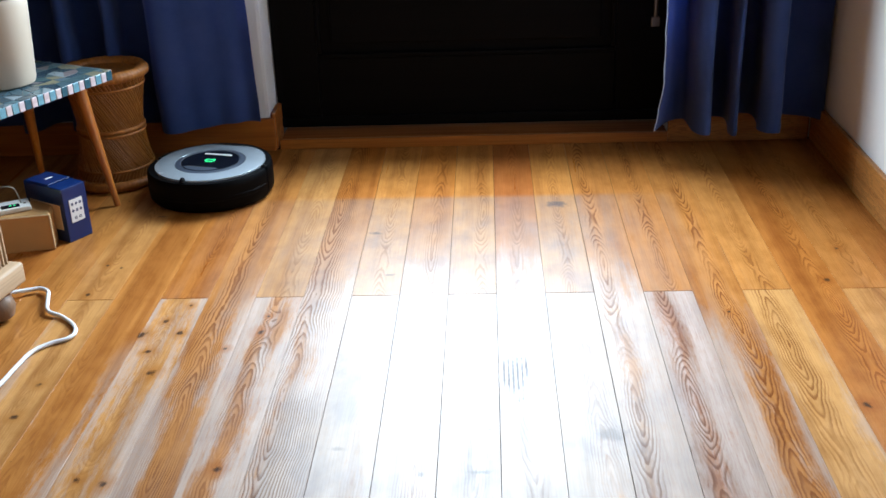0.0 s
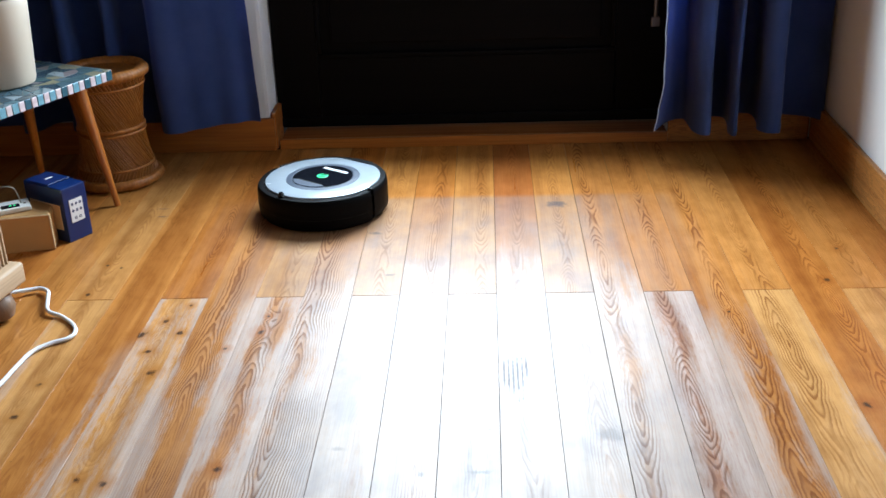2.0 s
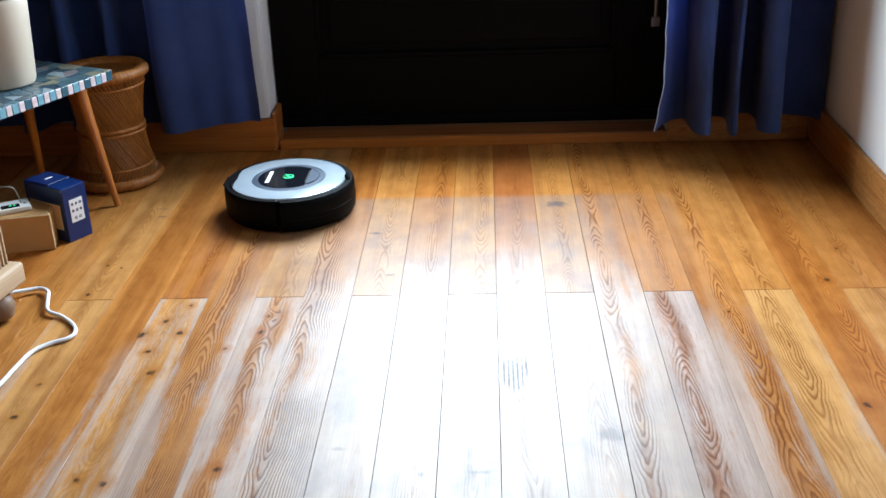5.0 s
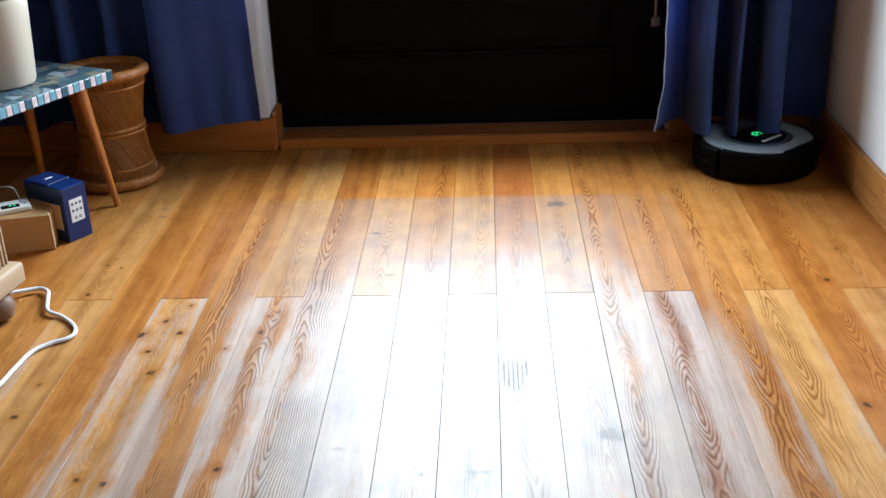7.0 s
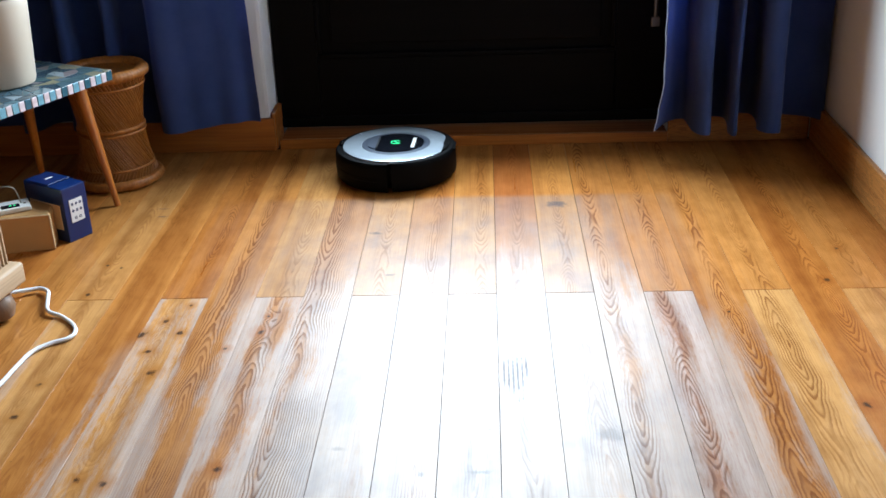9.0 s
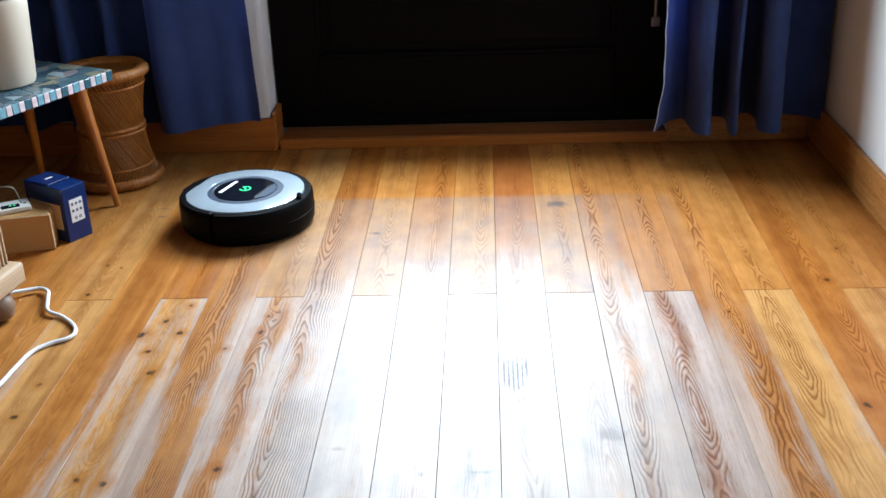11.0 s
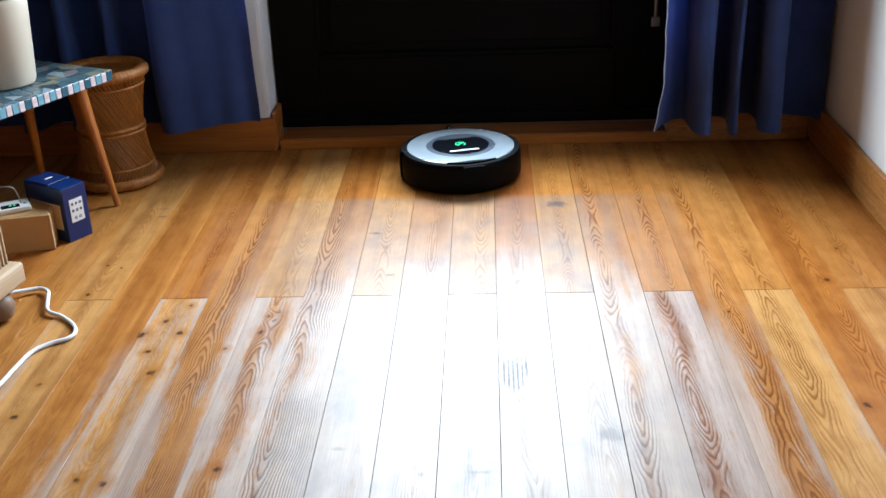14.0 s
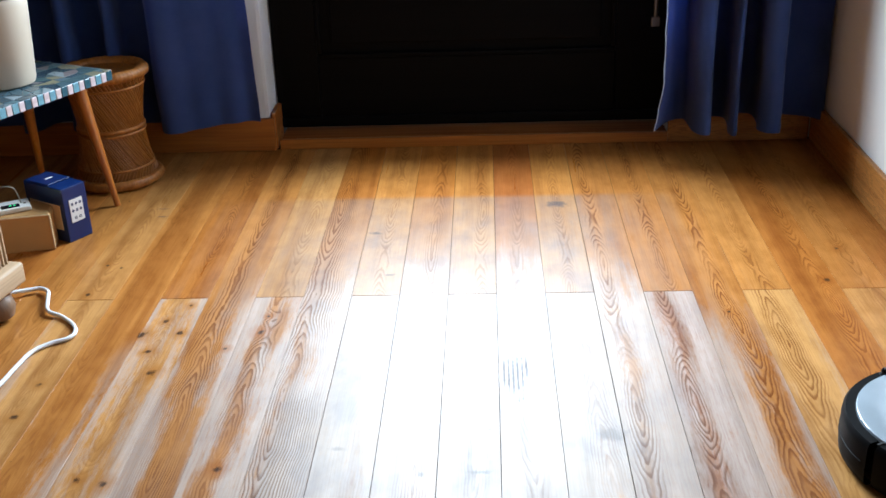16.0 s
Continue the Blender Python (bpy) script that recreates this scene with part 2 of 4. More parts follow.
def mosaic(name, *colors):
    """Glass tiles: one of a few colours for each piece."""
    n = Nodes(name, 0.22)
    f = n.chance()
    stops = [(i / len(colors), c) for i, c in enumerate(colors)]
    col = n.ramp(f, *stops)
    n.tree.nodes[-1].color_ramp.interpolation = "CONSTANT"
    mott = n.noise(n.coords(), 160.0, 3)
    k = n.span(mott, 0.3, 0.7, 0.85, 1.12)
    n.set("Base Color", n.mix(1.0, col, n.join(k, k, k), "MULTIPLY"))
    return n.mat


def glowing(name, color, strength):
    n = Nodes(name, 0.4)
    n.set("Base Color", (*color, 1)), n.set("Emission Color", (*color, 1)), n.set("Emission Strength", strength)
    return n.mat


def glass():
    n = Nodes("window_glass", 0.02)
    n.set("Transmission Weight", 1.0), n.set("IOR", 1.45)
    return n.mat


# centre, half sizes and strength of each stain on the boards
STAINS = [(0.180, 2.802, 0.034, 0.028, 0.75), (0.214, 1.695, 0.034, 0.030, 0.42), (-0.279, 1.655, 0.020, 0.008, 0.4), (-0.298, 2.627, 0.020, 0.012, 0.75), (-0.242, 2.375, 0.018, 0.009, 0.6), (-0.907, 2.824, 0.022, 0.004, 0.8), (-0.899, 2.767, 0.022, 0.004, 0.8),
          (0.022, 1.915, 0.0030, 0.100, 0.85), (0.031, 1.905, 0.0032, 0.125, 0.85), (0.040, 1.900, 0.0032, 0.125, 0.85), (0.049, 1.905, 0.0032, 0.120, 0.85), (0.058, 1.910, 0.0032, 0.105, 0.85), (0.067, 1.925, 0.0030, 0.075, 0.85),
          (-0.023, 1.714, 0.022, 0.006, 0.5), (-0.028, 1.582, 0.024, 0.008, 0.5), (-0.128, 1.577, 0.009, 0.012, 0.5)]
# the larger knots: place and half width
KNOTS = [(-0.761, 2.096, 0.012), (-0.725, 2.155, 0.007), (-0.687, 2.230, 0.006), (-0.728, 2.021, 0.008), (-0.696, 1.932, 0.010), (-0.728, 1.569, 0.008), (-0.678, 1.555, 0.009), (-0.680, 2.099, 0.008), (-0.488, 1.598, 0.009), (-0.501, 2.099, 0.010), (-0.565, 2.028, 0.006), (-0.947, 2.294, 0.008), (-0.498, 2.172, 0.005), (-0.911, 1.893, 0.008), (0.839, 2.483, 0.007), (0.770, 2.312, 0.008), (0.515, 2.161, 0.004), (0.694, 1.781, 0.009), (-0.951, 2.456, 0.006), (-0.918, 1.773, 0.008)]
BOARD = floor_board()
PINE = timber("varnished_pine_trim", (0.50, 0.165, 0.030), (0.36, 0.105, 0.018), 0.38, 0)
PINE_Y = timber("varnished_pine_trim_long", (0.52, 0.23, 0.060), (0.40, 0.15, 0.034), 0.38, 1, knots=True)
PINE_X = timber("pale_pine_trim", (0.50, 0.215, 0.055), (0.38, 0.14, 0.030), 0.42, 0, knots=True)
SILL = timber("worn_dark_threshold", (0.30, 0.088, 0.018), (0.20, 0.052, 0.010), 0.62, 0)
SILL.node_tree.nodes["Principled BSDF"].inputs["Specular IOR Level"].default_value = 0.2
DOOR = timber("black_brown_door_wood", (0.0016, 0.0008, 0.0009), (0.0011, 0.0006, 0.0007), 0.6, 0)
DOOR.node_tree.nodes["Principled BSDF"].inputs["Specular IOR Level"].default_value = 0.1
LEG = timber("amber_beech_leg", (0.54, 0.172, 0.024), (0.44, 0.128, 0.017), 0.33, 2)
PALE = timber("pale_raw_pine", (0.54, 0.37, 0.23), (0.45, 0.30, 0.18), 0.6, 1, 8.0)
SLAT = timber("brown_cabinet_wood", (0.34, 0.15, 0.06), (0.24, 0.10, 0.04), 0.45, 2)
BUN = timber("dark_turned_foot", (0.25, 0.145, 0.085), (0.16, 0.085, 0.048), 0.45, 2)
CLOTH = cloth()
# lighter than the cloth, for daylight catching the curtain's edge
LIT_EDGE = plain("lit_edge_cotton", (0.42, 0.48, 0.62), 0.9, vary=0.2)
WHITE = plaster("white_wall_plaster", (0.82, 0.81, 0.79))
# ceiling and rear surfaces out of view, kept dark so little light bounces
CEIL = timber("dark_unseen_ceiling", (0.07, 0.036, 0.018), (0.05, 0.025, 0.012), 0.6, 0)
REAR = plaster("dark_unseen_plaster", (0.085, 0.062, 0.045))
GAP = plain("dark_gap_dust", (0.035, 0.018, 0.009), 0.9)
CANE = timber("honey_cane", (0.44, 0.170, 0.030), (0.31, 0.105, 0.018), 0.4, 2, 20.0)
CANE_DARK = plain("old_wicker_lining", (0.28, 0.100, 0.019), 0.7, vary=0.3, scale=60)
CORD = plain("plaited_cane_cord", (0.37, 0.126, 0.018), 0.55, vary=0.35, scale=80, bump=0.3)
BLACK = plain("black_moulded_plastic", (0.0020, 0.0020, 0.0026), 0.5, spec=0.06, vary=0.25, bump=0.05)
RUBBER = plain("black_rubber", (0.012, 0.012, 0.012), 0.75)
GLOSS = plain("gloss_black_panel", (0.006, 0.007, 0.010), 0.045, vary=0.05, scale=4.0)
GLOSS.node_tree.nodes["Principled BSDF"].inputs["Specular IOR Level"].default_value = 0.4
SILVER = plain("silver_grey_plastic", (0.35, 0.40, 0.445), 0.20, 0.22, vary=0.03)
GREY = plain("slate_grey_plastic", (0.052, 0.066, 0.094), 0.45, 0.0, spec=0.3, vary=0.06)
LETTER = plain("white_print", (0.80, 0.80, 0.80), 0.4, vary=0.05)
GREEN = glowing("green_led", (0.03, 0.80, 0.28), 0.9)
CERAMIC = plain("matt_white_ceramic", (0.50, 0.415, 0.325), 0.45, vary=0.03, scale=12)
SOIL = plain("potting_soil", (0.03, 0.02, 0.012), 0.95, vary=0.4, scale=90, bump=0.6)
BLUE_CARD = plain("dark_blue_printed_card", (0.003, 0.022, 0.115), 0.34, vary=0.08)
LABEL = plain("white_paper_label", (0.78, 0.78, 0.78), 0.6, vary=0.04)
INK = plain("grey_print_ink", (0.10, 0.11, 0.17), 0.6)
CARD = plain("brown_cardboard", (0.46, 0.25, 0.088), 0.75, vary=0.08, scale=14, bump=0.05)
CARD_EDGE = plain("pale_cardboard_edge", (0.66, 0.50, 0.30), 0.8)
PLASTIC = plain("white_device_plastic", (0.72, 0.72, 0.70), 0.4, vary=0.04)
CABLE = plain("white_cable_sheath", (0.74, 0.75, 0.78), 0.42, vary=0.04)
METAL = plain("dull_steel", (0.20, 0.18, 0.15), 0.4, 0.8)
GLASS = glass()
EDGE_PINK = plain("pink_mosaic_glass", (0.60, 0.50, 0.52), 0.25, vary=0.06)
EDGE_TEAL = plain("teal_mosaic_glass", (0.15, 0.33, 0.41), 0.22, vary=0.12)
EDGE_DEEP = plain("deep_teal_mosaic_glass", (0.035, 0.105, 0.145), 0.22, vary=0.12)
TOP_TILE = mosaic("top_mosaic_glass", (0.075, 0.125, 0.150), (0.11, 0.165, 0.190), (0.060, 0.105, 0.130), (0.15, 0.215, 0.240), (0.085, 0.145, 0.165), (0.050, 0.085, 0.110), (0.10, 0.175, 0.205), (0.34, 0.40, 0.43), (0.08, 0.14, 0.17), (0.065, 0.115, 0.145), (0.28, 0.26, 0.18), (0.12, 0.18, 0.22), (0.28, 0.24, 0.25), (0.07, 0.12, 0.15))
GROUT = plain("grey_grout", (0.22, 0.24, 0.24), 0.8, vary=0.15, scale=60)


# ---- mesh helpers ----
def part(name, bm, material, parent=None, label="", smooth=False):
    """Links a bmesh as one mesh object, under a thing or under a part."""
    me = bpy.data.meshes.new(name)
    bmesh.ops.recalc_face_normals(bm, faces=bm.faces)
    bm.to_mesh(me)
    bm.free()
    me.materials.append(material)
    if smooth:
        me.shade_smooth()
        me.set_sharp_from_angle(angle=radians(38))
    ob = new(name, me)
    if parent:
        ob.parent = parent
    return tagged(ob, label)


def box(sx, sy, sz, at=(0, 0, 0), bevel=0.0, seg=2, bm=None, turn=None):
    bm = bm or bmesh.new()
    m = Matrix.Translation(at) @ (turn or Matrix()) @ Matrix.Diagonal((sx, sy, sz, 1))
    made = bmesh.ops.create_cube(bm, size=1, matrix=m)["verts"]
    if bevel:
        edges = {e for v in made for e in v.link_edges}
        bmesh.ops.bevel(bm, geom=list(edges), offset=bevel, segments=seg, affect="EDGES", profile=0.6)
    return bm


def lathe(profile, steps=48, bm=None, start=0.0, end=360.0, at=(0, 0, 0)):
    """Turns (radius, height) pairs about z. A full turn is closed."""
    bm = bm or bmesh.new()
    full = end - start >= 360
    count = steps if full else steps + 1
    rings = []
    for r, h in profile:
        ring = []
        for i in range(count):
            a = radians(start + (end - start) * i / steps)
            ring.append(bm.verts.new((at[0] + r * math.cos(a), at[1] + r * math.sin(a), at[2] + h)))
        rings.append(ring)
    for a, b in zip(rings, rings[1:]):
        for i in range(count if full else count - 1):
            j = (i + 1) % count
            bm.faces.new((a[i], a[j], b[j], b[i]))
    bmesh.ops.remove_doubles(bm, verts=bm.verts, dist=1e-6)
    return bm


def tube(points, radius, sides=10, bm=None, closed=False):
    """A round rod along points; radius is a number or one a point."""
    bm = bm or bmesh.new()
    pts = [Vector(p) for p in points]
    rings, count = [], len(pts)
    side = None
    for i, p in enumerate(pts):
        before = pts[i - 1] if i or closed else p
        after = pts[(i + 1) % count] if i < count - 1 or closed else p
        way = (after - before).normalized()
        if side is None:
            side = way.orthogonal().normalized()
        side = (side - way * side.dot(way)).normalized()
        up = way.cross(side)
        r = radius[i] if isinstance(radius, (list, tuple)) else radius
        rings.append([bm.verts.new(p + (side * math.cos(a) + up * math.sin(a)) * r) for a in (2 * math.pi * k / sides for k in range(sides))])
    pairs = list(zip(rings, rings[1:])) + ([(rings[-1], rings[0])] if closed else [])
    for a, b in pairs:
        for k in range(sides):
            bm.faces.new((a[k], a[(k + 1) % sides], b[(k + 1) % sides], b[k]))
    if not closed:
        bm.faces.new(rings[0]), bm.faces.new(rings[-1])
    return bm


def smooth_line(points, steps=8):
    """A curve through the points."""
    pts = [Vector(p) for p in points]
    out = []
    for i in range(len(pts) - 1):
        a, b, c, d = pts[max(i - 1, 0)], pts[i], pts[i + 1], pts[min(i + 2, len(pts) - 1)]
        for k in range(steps):
            t = k / steps
            out.append(0.5 * ((2 * b) + (c - a) * t + (2 * a - 5 * b + 4 * c - d) * t * t + (3 * b - a - 3 * c + d) * t ** 3))
    return out + [pts[-1]]


def prism(outline, z0, z1, bm=None):
    """A flat outline given a thickness."""
    bm = bm or bmesh.new()
    low = [bm.verts.new((x, y, z0)) for x, y in outline]
    top = [bm.verts.new((x, y, z1)) for x, y in outline]
    bm.faces.new(low[::-1]), bm.faces.new(top)
    for i in range(len(outline)):
        j = (i + 1) % len(outline)
        bm.faces.new((low[i], low[j], top[j], top[i]))
    return bm


# ---- the room ----
X0, X1, Y0, Y1, HIGH = -1.85, 1.002, -3.6, 3.312, 2.45
DOOR_L, DOOR_R, DOOR_TOP = -0.684, 0.562, 2.08
DEEP = 0.32


def shell():
    floor = part("floor", box(X1 - X0 + 0.4, Y1 - Y0 + 0.7, 0.06, ((X0 + X1) / 2, (Y0 + Y1) / 2 + 0.15, -0.052)), GAP)
    tagged(floor, "orange-brown pine board floor, paled by wear and painted glare in the middle", "floor", kind="structure")
    w = part("wall_north", box(DOOR_L - X0 + 0.2, DEEP, HIGH, ((X0 - 0.2 + DOOR_L) / 2, Y1 + DEEP / 2, HIGH / 2), 0.012), WHITE)
    tagged(w, "white plastered wall beside the dark door", "wall", kind="structure")
    w = part("wall_north_right", box(X1 - DOOR_R + 0.2, DEEP, HIGH, ((X1 + 0.2 + DOOR_R) / 2, Y1 + DEEP / 2, HIGH / 2), 0.012), WHITE)
    tagged(w, "white plastered wall behind the blue curtain", "wall", kind="structure")
    w = part("wall_north_lintel", box(DOOR_R - DOOR_L - 0.002, DEEP - 0.006, HIGH - DOOR_TOP, ((DOOR_L + DOOR_R) / 2, Y1 + DEEP / 2, (HIGH + DOOR_TOP) / 2)), WHITE)
    tagged(w, "white plastered lintel over the door", "wall", kind="structure")
    w = part("wall_east", box(0.2, Y1 - Y0, HIGH, (X1 + 0.1, (Y0 + Y1) / 2 - 0.002, HIGH / 2)), WHITE)
    tagged(w, "plain white plastered side wall", "wall", kind="structure")
    # unseen walls and ceiling, added to close the room and hold down fill light
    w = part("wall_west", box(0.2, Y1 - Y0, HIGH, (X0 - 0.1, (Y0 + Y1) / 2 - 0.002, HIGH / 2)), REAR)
    tagged(w, "unseen side wall, dark to cut bounced light", "wall", kind="structure")
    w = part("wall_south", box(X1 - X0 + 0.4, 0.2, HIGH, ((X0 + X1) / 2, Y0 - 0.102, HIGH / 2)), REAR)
    tagged(w, "unseen rear wall, dark to cut bounced light", "wall", kind="structure")
    c = part("ceiling", box(X1 - X0 + 0.4, Y1 - Y0 + 0.7, 0.12, ((X0 + X1) / 2, (Y0 + Y1) / 2 + 0.05, HIGH + 0.062)), CEIL)
    tagged(c, "unseen ceiling, dark to cut bounced light", "ceiling", kind="structure")
    return floor


def skirting():
    """Pine skirting boards with a rounded top edge."""
    def board(name, sx, sy, sz, at, mat, label):
        ob = part(name, box(sx, sy, sz, (0, 0, 0), 0.005, 3), mat)
        ob.location = at
        return tagged(ob, label, "baseboard", kind="structure")
    t = 0.016
    left = DOOR_L + 0.014 - (X0 + 0.0)
    board("baseboard_1", left, t, 0.105, (X0 + left / 2, 3.302, 0.0535), PINE, "varnished pine skirting board beside the door")
    board("baseboard_2", t, 0.118, 0.118, (DOOR_L + 0.009, 3.3705, 0.060), PINE, "short pine skirting return in the door reveal")
    right = X1 - 0.018 - 0.553
    board("baseboard_3", right, t, 0.095, (0.553 + right / 2, 3.304, 0.0485), PINE_X, "varnished pine skirting board under the curtain")
    a, b, c = Y0, 2.853, 3.295
    board("baseboard_4", t, b - a - 0.002, 0.122, (0.993, (a + b) / 2, 0.062), PINE_Y, "varnished pine skirting board along the white wall")
    board("baseboard_5", t, c - b, 0.122, (0.994, (b + c) / 2, 0.0622), PINE_Y, "varnished pine skirting board along the white wall")
    # threshold: a worn step across the doorway
    step = part("threshold", box(1.215, 0.016, 0.032, (0, -0.071, 0), 0.003), PINE)
    step.location = (-0.052, 3.382, 0.017)
    tagged(step, "low worn wooden threshold across the doorway", "threshold", kind="structure")
    part("tread", box(1.213, 0.135, 0.026, (0, 0.0055, -0.002), 0.002), SILL, step)
    return step


def front_door():
    """A dark wide door: bottom panel with mouldings, glazed upper half."""
    door = tagged(new("door_1"), "dark brown panelled wooden door with glazed upper half", "door", kind="structure")
    door.location = (-0.061, 3.452, 0.033)
    w, h, t = 1.236, 2.03, 0.044
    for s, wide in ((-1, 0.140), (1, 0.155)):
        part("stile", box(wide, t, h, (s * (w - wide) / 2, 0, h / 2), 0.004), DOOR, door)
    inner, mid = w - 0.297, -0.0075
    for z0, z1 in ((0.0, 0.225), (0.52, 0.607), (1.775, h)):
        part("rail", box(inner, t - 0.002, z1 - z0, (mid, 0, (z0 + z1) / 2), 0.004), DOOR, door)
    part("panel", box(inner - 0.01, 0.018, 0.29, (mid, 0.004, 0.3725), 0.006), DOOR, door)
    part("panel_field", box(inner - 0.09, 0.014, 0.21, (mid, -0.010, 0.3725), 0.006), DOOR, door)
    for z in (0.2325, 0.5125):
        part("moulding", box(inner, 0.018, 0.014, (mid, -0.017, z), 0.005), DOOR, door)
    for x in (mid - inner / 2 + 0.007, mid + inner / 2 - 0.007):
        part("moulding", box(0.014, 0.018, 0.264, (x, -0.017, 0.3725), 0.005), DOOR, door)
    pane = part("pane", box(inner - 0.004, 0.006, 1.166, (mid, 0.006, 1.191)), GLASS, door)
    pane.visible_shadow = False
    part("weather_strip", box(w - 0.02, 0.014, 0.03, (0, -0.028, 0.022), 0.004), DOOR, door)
    bolt = part("bolt_rod", lathe([(0, 0.325), (0.006, 0.325), (0.006, 1.0), (0, 1.0)], 12, at=(0.580, -0.030, 0)), METAL, door, "dull steel bolt rod", True)
    part("bolt_guide", box(0.026, 0.016, 0.03, (0.580, -0.028, 0.318), 0.004), METAL, bolt)
    return door


def curtain(name, plan, hem, top, flare, label, edge=False):
    """A hanging cloth that follows a folded line in plan, with a doubled hem."""
    line = smooth_line([(x, y, 0) for x, y in plan], 9)
    mid = sum(p.y for p in line) / len(line)

    def sheet(z0, z1, rows, off=0.0):
        bm, grid = bmesh.new(), []
        for j in range(rows + 1):
            z = z0 + (z1 - z0) * j / rows
            up = (z - hem) / (top - hem)
            row = []
            for i, p in enumerate(line):
                u = i / (len(line) - 1)
                sway = 0.004 * math.sin(7.0 * z + 9.0 * u) + 0.003 * math.sin(17.0 * z + 23.0 * u)
                x = p.x + flare(u, z) + sway * up ** 0.3
                y = mid + (p.y - mid) * (1.0 - 0.35 * up) + off + 0.6 * sway
                row.append(bm.verts.new((x, y, z + 0.004 * math.sin(11 * u) * (1 - up))))
            grid.append(row)
        for a, b in zip(grid, grid[1:]):
            for i in range(len(line) - 1):
                bm.faces.new((a[i], a[i + 1], b[i + 1], b[i]))
        bmesh.ops.solidify(bm, geom=bm.faces[:], thickness=0.0025)
        return bm
    cur = part(name, sheet(hem, top, 40), CLOTH, None, "", True)
    tagged(cur, label, "curtain", "curtains at the door")
    part("hem_band", sheet(hem + 0.001, hem + 0.028, 3, -0.003), CLOTH, cur, "doubled stitched hem", True)
    if edge:
        # added pale tube that draws the bright line of light along the edge
        p, run = line[0], []
        for k in range(60):
            z = hem + 0.002 + (top - hem - 0.004) * k / 59
            run.append((p.x + flare(0, z) - 0.0015 + 0.0015 * math.sin(60 * z), mid + (p.y - mid) * (1.0 - 0.35 * (z - hem) / (top - hem)), z))
        part("selvedge", tube(run, 0.0016, 8), LIT_EDGE, cur, "thin pale strip for the light on the side edge", True)
    return cur


# ---- things ----
def robot_vacuum():
    r = tagged(new("robot_vacuum"), "round black and silver robot vacuum cleaner with green light", "robot vacuum")
    part("chassis", lathe([(0, 0.012), (0.135, 0.012), (0.152, 0.018), (0.160, 0.030), (0.160, 0.070), (0.150, 0.082), (0, 0.082)], 72), BLACK, r, "black moulded chassis", True)
    rear = [(0.150, 0.006), (0.163, 0.006), (0.1695, 0.014), (0.171, 0.028), (0.171, 0.072), (0.1695, 0.084), (0.1655, 0.0885), (0.1535, 0.0885), (0.1535, 0.080)]
    part("rear_skirt", lathe(rear, 60, None, 92, 268), BLACK, r, "black rear skirt", True)
    front = [(0.153, 0.005), (0.167, 0.005), (0.173, 0.013), (0.1745, 0.028), (0.1745, 0.070), (0.173, 0.081), (0.169, 0.0865), (0.1535, 0.0865), (0.1535, 0.080)]
    bump = part("bumper", lathe(front, 60, None, -88, 88), BLACK, r, "black front bumper", True)
    part("bumper_strip", lathe([(0.1743, 0.036), (0.1755, 0.037), (0.1755, 0.046), (0.1743, 0.047)], 60, None, -84, 84), BLACK, bump, "", True)
    part("top_ring", lathe([(0.097, 0.0905), (0.0985, 0.0921), (0.149, 0.0918), (0.152, 0.0905), (0.1527, 0.085), (0.097, 0.085)], 96), SILVER, r, "silver grey top ring", True)
    dish = part("control_bezel", lathe([(0.0, 0.0905), (0.080, 0.0905), (0.083, 0.0930), (0.0965, 0.0918), (0.0968, 0.084), (0, 0.084)], 96), GREY, r, "slate grey bezel", True)
    # the gloss panel: a disc cut straight where the carrying handle folds
    cut = math.degrees(math.acos(0.052 / 0.0795))
    edge = [(0.0795 * math.cos(radians(a)), 0.0795 * math.sin(radians(a))) for a in [cut + (360 - 2 * cut) * i / 60 for i in range(61)]]
    panel = part("control_panel", prism(edge, 0.088, 0.0935), GLOSS, r, "gloss black control panel", True)
    handle = [(0.0565, -0.055), (0.0765, -0.030), (0.0815, 0.0), (0.0765, 0.030), (0.0565, 0.055), (0.0545, 0.045), (0.0545, -0.045)]
    part("carry_handle", prism(handle, 0.088, 0.0945), GREY, r, "slate grey folded handle")
    part("handle_slot", box(0.006, 0.088, 0.0012, (0.0525, 0, 0.0938)), RUBBER, panel)
    button = part("start_button", lathe([(0, 0.0952), (0.013, 0.0950), (0.0165, 0.0942), (0.017, 0.0925), (0, 0.0925)], 40), GLOSS, r, "round start button with a green light", True)
    part("button_glow", lathe([(0.0118, 0.0944), (0.0118, 0.0956), (0.0150, 0.0953), (0.0150, 0.0944), (0.0118, 0.0944)], 32, None, 210, 510), GREEN, button, "green glowing ring", True)
    part("button_mark", box(0.004, 0.020, 0.001, (0, 0, 0.0955), 0, turn=pose(0, 0, 0, rz=35)), GREEN, button, "green glowing dash")
    part("brand_bar", box(0.0105, 0.084, 0.0010, (-0.051, 0, 0.0939), 0.0004, 1), LETTER, panel, "white printed bar")
    eye = part("signal_dome", lathe([(0.0, 0.1005), (0.0045, 0.0995), (0.0070, 0.0960), (0.0072, 0.0850), (0, 0.0850)], 24, at=(0.157, 0, 0)), GLOSS, r, "clear dark signal dome", True)
    part("dome_collar", lathe([(0.0074, 0.086), (0.0098, 0.0885), (0.0074, 0.0905)], 24, at=(0.157, 0, 0)), BLACK, eye, "", True)
    # the black release lip let into the ring over the dust bin
    lip = [(-0.1525 * math.cos(radians(a)), 0.1525 * math.sin(radians(a))) for a in [-27 + 54 * i / 16 for i in range(17)]]
